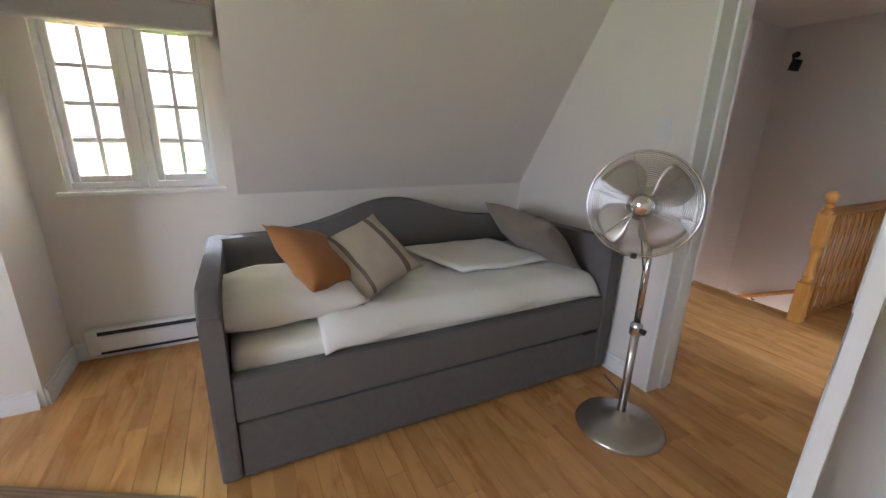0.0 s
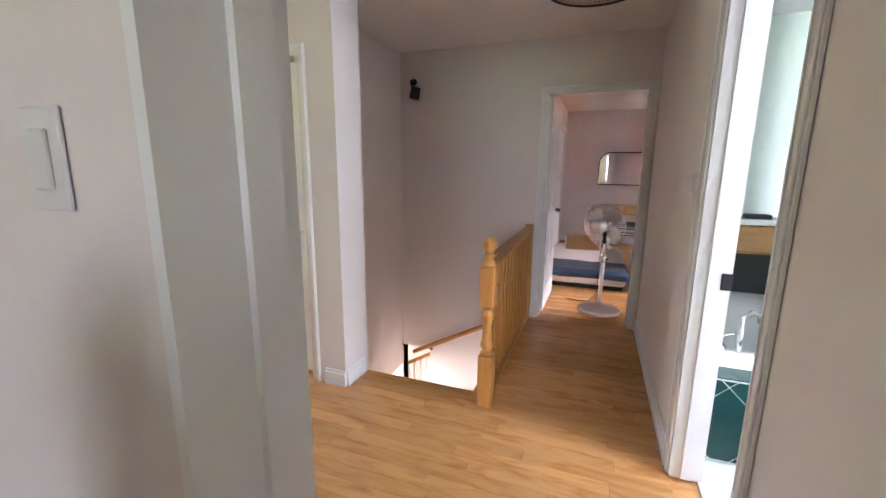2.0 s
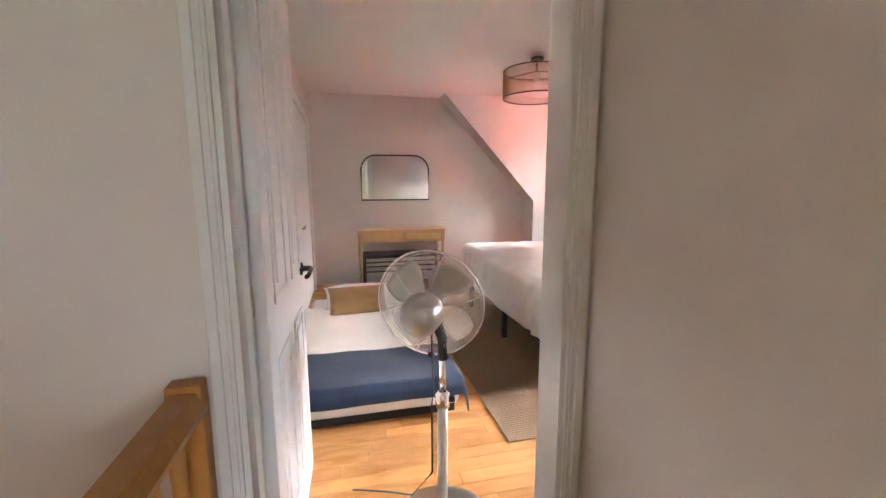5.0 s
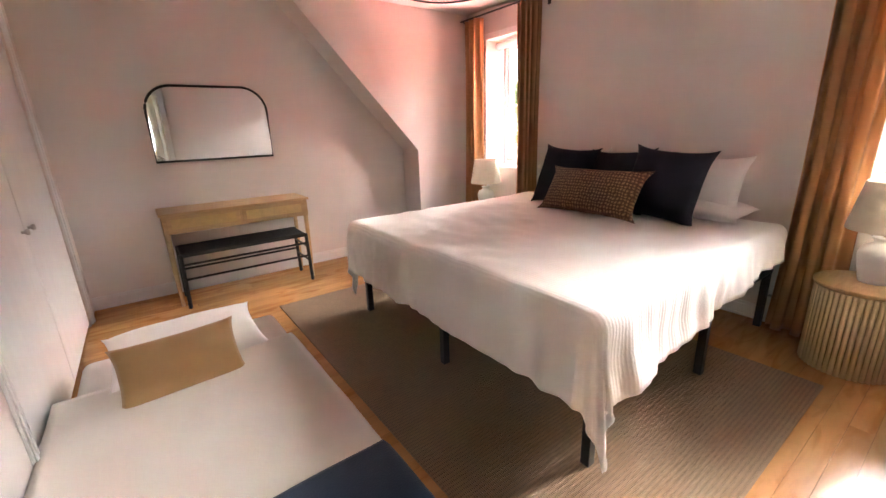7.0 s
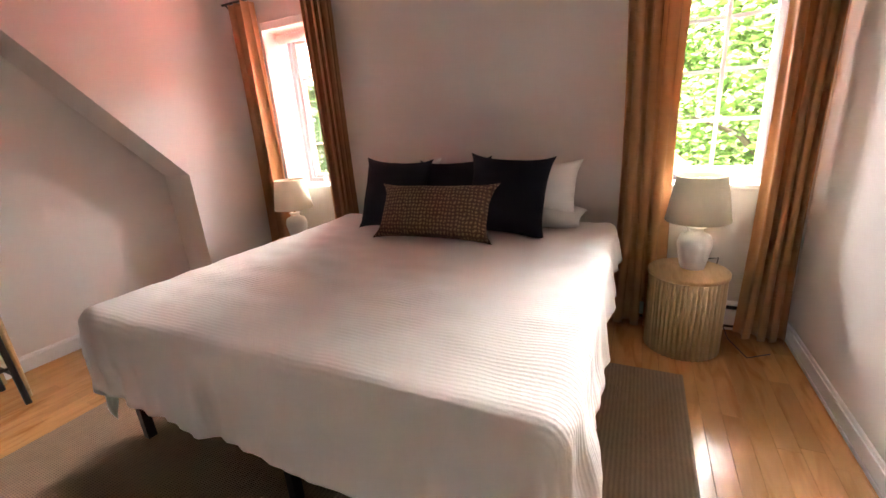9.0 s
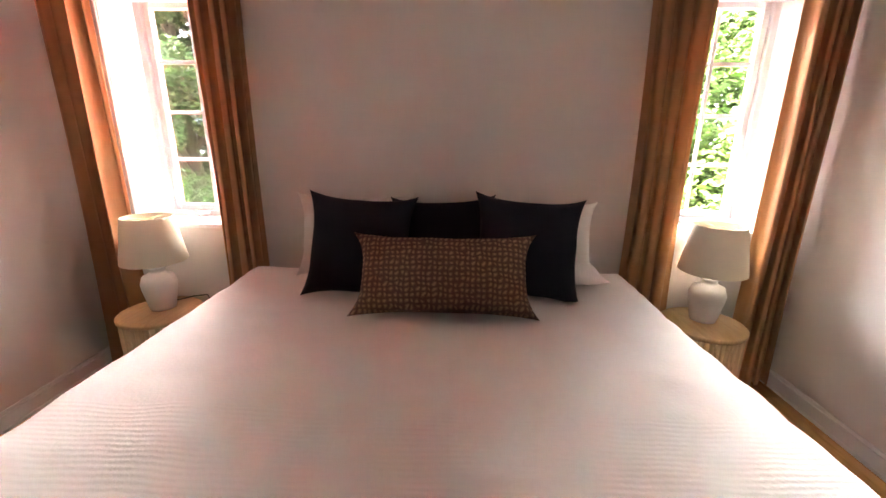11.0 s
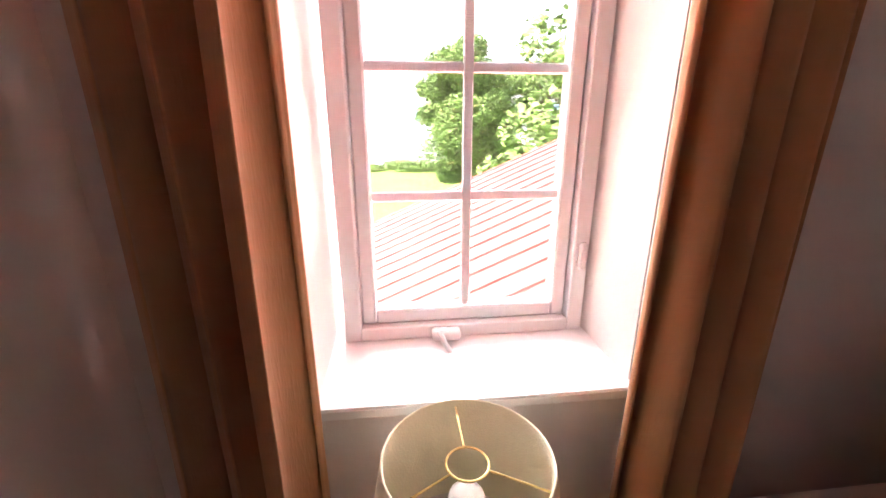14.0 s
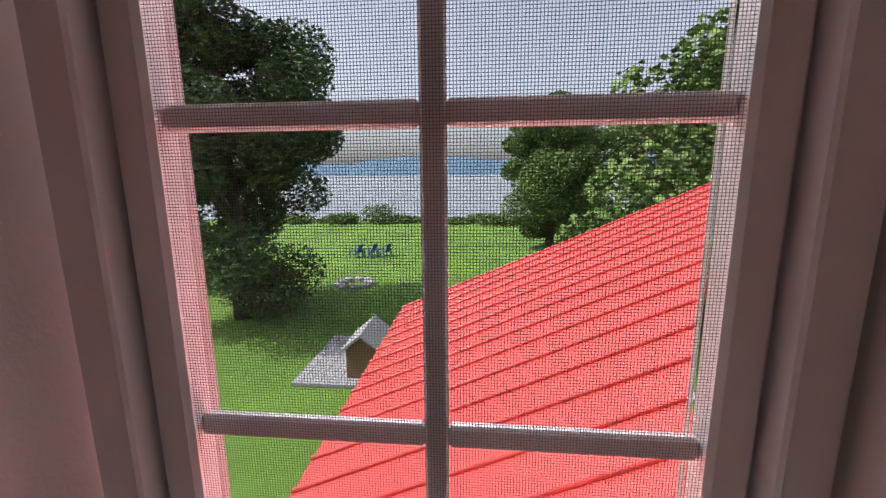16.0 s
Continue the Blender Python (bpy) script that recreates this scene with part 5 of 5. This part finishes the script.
def garden_chair(x, y):
    c = thing("garden_chair", "blue slatted garden chair on the lawn", "garden chair", "garden chairs", (x, y, GZ), 70)
    for k in range(5):
        part("seat_slat", box((-0.3 + 0.11 * k, -0.28, 0.32 - 0.03 * k), (-0.21 + 0.11 * k, 0.28, 0.34 - 0.03 * k)), CHAIRBLUE, c)
    for k in range(5):
        a = -0.26 + 0.11 * k
        bm = prism([(-0.3, 0.3), (-0.28, 0.3), (-0.55, 0.98), (-0.57, 0.98)], "y", a, a + 0.09)
        part("back_slat", bm, CHAIRBLUE, c)
    for s in (-0.32, 0.28):
        part("armrest", box((-0.45, s, 0.54), (0.3, s + 0.1, 0.565)), CHAIRBLUE, c)
        part("leg", box((0.2, s + 0.03, 0), (0.28, s + 0.07, 0.54)), CHAIRBLUE, c)
        part("leg", box((-0.5, s + 0.03, 0), (-0.42, s + 0.07, 0.54)), CHAIRBLUE, c)


for k in range(3):
    garden_chair(31.5 + 0.3 * k, 19.3 - 1.0 * k)
deck = thing("garden_deck", "weathered grey wooden deck on the lawn", "deck")
for k in range(12):
    part("plank", box((13.0, 12.2 + 0.27 * k, GZ + 0.02), (16.5, 12.45 + 0.27 * k, GZ + 0.12)), DECK, deck)
sh = thing("garden_shed", "small brown wooden well house with grey roof", "shed")
part("body", prism([(12.9, GZ + 0.12), (13.9, GZ + 0.12), (13.9, GZ + 1.0), (13.4, GZ + 1.4), (12.9, GZ + 1.0)], "x", 13.4, 14.8), SHED, sh)
part("roof", prism([(12.75, GZ + 0.92), (13.4, GZ + 1.46), (14.05, GZ + 0.92), (14.05, GZ + 1.0), (13.4, GZ + 1.54), (12.75, GZ + 1.0)], "x", 13.25, 14.95), DECK, sh)
fp = thing("fire_pit", "ring of dark stones on the lawn", "fire pit")
for k in range(9):
    a = k * 0.698
    part("stone", lathe([(0, -0.05), (0.3, -0.05), (0.26, 0.16), (0.1, 0.24), (0, 0.25)], 9, (24 + 0.9 * math.cos(a), 17.0 + 0.9 * math.sin(a), GZ)), DECK, fp)

# ---- floor boards ----
rnd = random.Random(11)
unit = bmesh.new()
add_box(unit, (0, 0, -0.018), (1, 1, 0))
plank_mesh = bpy.data.meshes.new("plank")
unit.to_mesh(plank_mesh)
unit.free()
plank_mesh.materials.append(FLOOR)
floor_ob = bpy.data.objects["floor"]
rest_v, rest_f = [], []
BW = 0.083
areas = [(-4.6, 2.6, -2.7, 2.78), (-4.6, 0.06, 2.78, 4.75), (-0.885, 0.06, 4.75, 6.44), (-1.0, 2.72, 6.44, 11.0)]
count = 0
for x0, x1, y0, y1 in areas:
    y = y0
    while y < y1 - 0.005:
        yb = min(y + BW, y1)
        x = x0 - rnd.uniform(0, 0.7)
        while x < x1:
            xe = x + rnd.uniform(0.45, 1.15)
            a, b = max(x, x0), min(xe, x1)
            x = xe
            if b - a < 0.02:
                continue
            lo, hi = (a + 0.0008, y + 0.0007), (b - 0.0008, yb - 0.0007)
            near = (-1.9 < a < 0.1 and 2.9 < y < 6.44) or (1.0 < a < 2.7 and 6.58 < y < 7.3) or (-1.1 < a < 0.4 and 1.9 < y < 2.9)
            if near and count < 300:
                o = new("plank", plank_mesh)
                o.parent = floor_ob
                o.location, o.scale = (lo[0], lo[1], 0), (hi[0] - lo[0], hi[1] - lo[1], 1)
                count += 1
            else:
                k = len(rest_v)
                rest_v += [(lo[0], lo[1], -0.018), (hi[0], lo[1], -0.018), (hi[0], hi[1], -0.018), (lo[0], hi[1], -0.018), (lo[0], lo[1], 0), (hi[0], lo[1], 0), (hi[0], hi[1], 0), (lo[0], hi[1], 0)]
                rest_f += [(k + 4, k + 5, k + 6, k + 7), (k, k + 1, k + 5, k + 4), (k + 1, k + 2, k + 6, k + 5), (k + 2, k + 3, k + 7, k + 6), (k + 3, k, k + 4, k + 7)]
        y = yb
me = bpy.data.meshes.new("planks")
me.from_pydata(rest_v, [], rest_f)
me.materials.append(FLOOR)
o = new("planks", me)
o.parent = floor_ob
o["kind"] = "stuff"

# ---- green bathroom tiles, laid diagonally ----
tile = bmesh.new()
add_box(tile, (-0.148, -0.148, -0.01), (0.148, 0.148, 0), 0.002, 1)
tile_mesh = bpy.data.meshes.new("tile")
tile.to_mesh(tile_mesh)
tile.free()
tile_mesh.materials.append(GREEN)
fb = bpy.data.objects["floor_bath"]
for i in range(-8, 14):
    for j in range(-8, 14):
        x, y = 0.2 + 0.2135 * (i - j), 3.5 + 0.2135 * (i + j)
        if 0.38 < x < 2.4 and 3.2 < y < 4.42:
            o = new("tile", tile_mesh)
            o.parent, o.matrix_basis = fb, pose(x, y, 0.0, 0, 0, 45)
for i in range(-1, 4):
    for j in range(-1, 3):
        for half in (0, 0.213):
            x, z = 0.3 + 0.427 * i + half, 0.18 + 0.427 * j + half
            # a diagonal tile cut to the apron's edges
            lo_x, hi_x, lo_z, hi_z = 0.195, 1.065, 0.01, 0.425
            if x + 0.2 < lo_x or x - 0.2 > hi_x or z + 0.2 < lo_z or z - 0.2 > hi_z:
                continue
            cut = bmesh.new()
            add_box(cut, (-0.148, -0.148, -0.01), (0.148, 0.148, 0))
            bmesh.ops.transform(cut, matrix=pose(x, 4.616, z, 90, 0, 0) @ pose(0, 0, 0, 0, 0, 45), verts=cut.verts)
            for co, no in (((lo_x, 0, 0), (-1, 0, 0)), ((hi_x, 0, 0), (1, 0, 0)), ((0, 0, lo_z), (0, 0, -1)), ((0, 0, hi_z), (0, 0, 1))):
                bmesh.ops.bisect_plane(cut, geom=cut.verts[:] + cut.edges[:] + cut.faces[:], plane_co=co, plane_no=no, clear_outer=True)
            if len(cut.faces) > 2:
                part("tile", cut, GREEN, tub)
for k in range(3):
    o = new("tile", tile_mesh)
    o.parent = tub
    o.matrix_basis = Matrix.Translation((0.345 + 0.302 * k, 4.69, 0.436)) @ Matrix.Diagonal((1, 0.45, 1, 1))
alcove = bpy.data.objects["wall_bath_alcove"]
for k in range(4):
    o = new("tile", tile_mesh)
    o.parent = alcove
    o.matrix_basis = Matrix.Translation((1.07, 5.86 + 0.142 * k, 0.59)) @ Matrix.Rotation(radians(-90), 4, "Y") @ Matrix.Diagonal((0.5, 0.46, 1, 1))
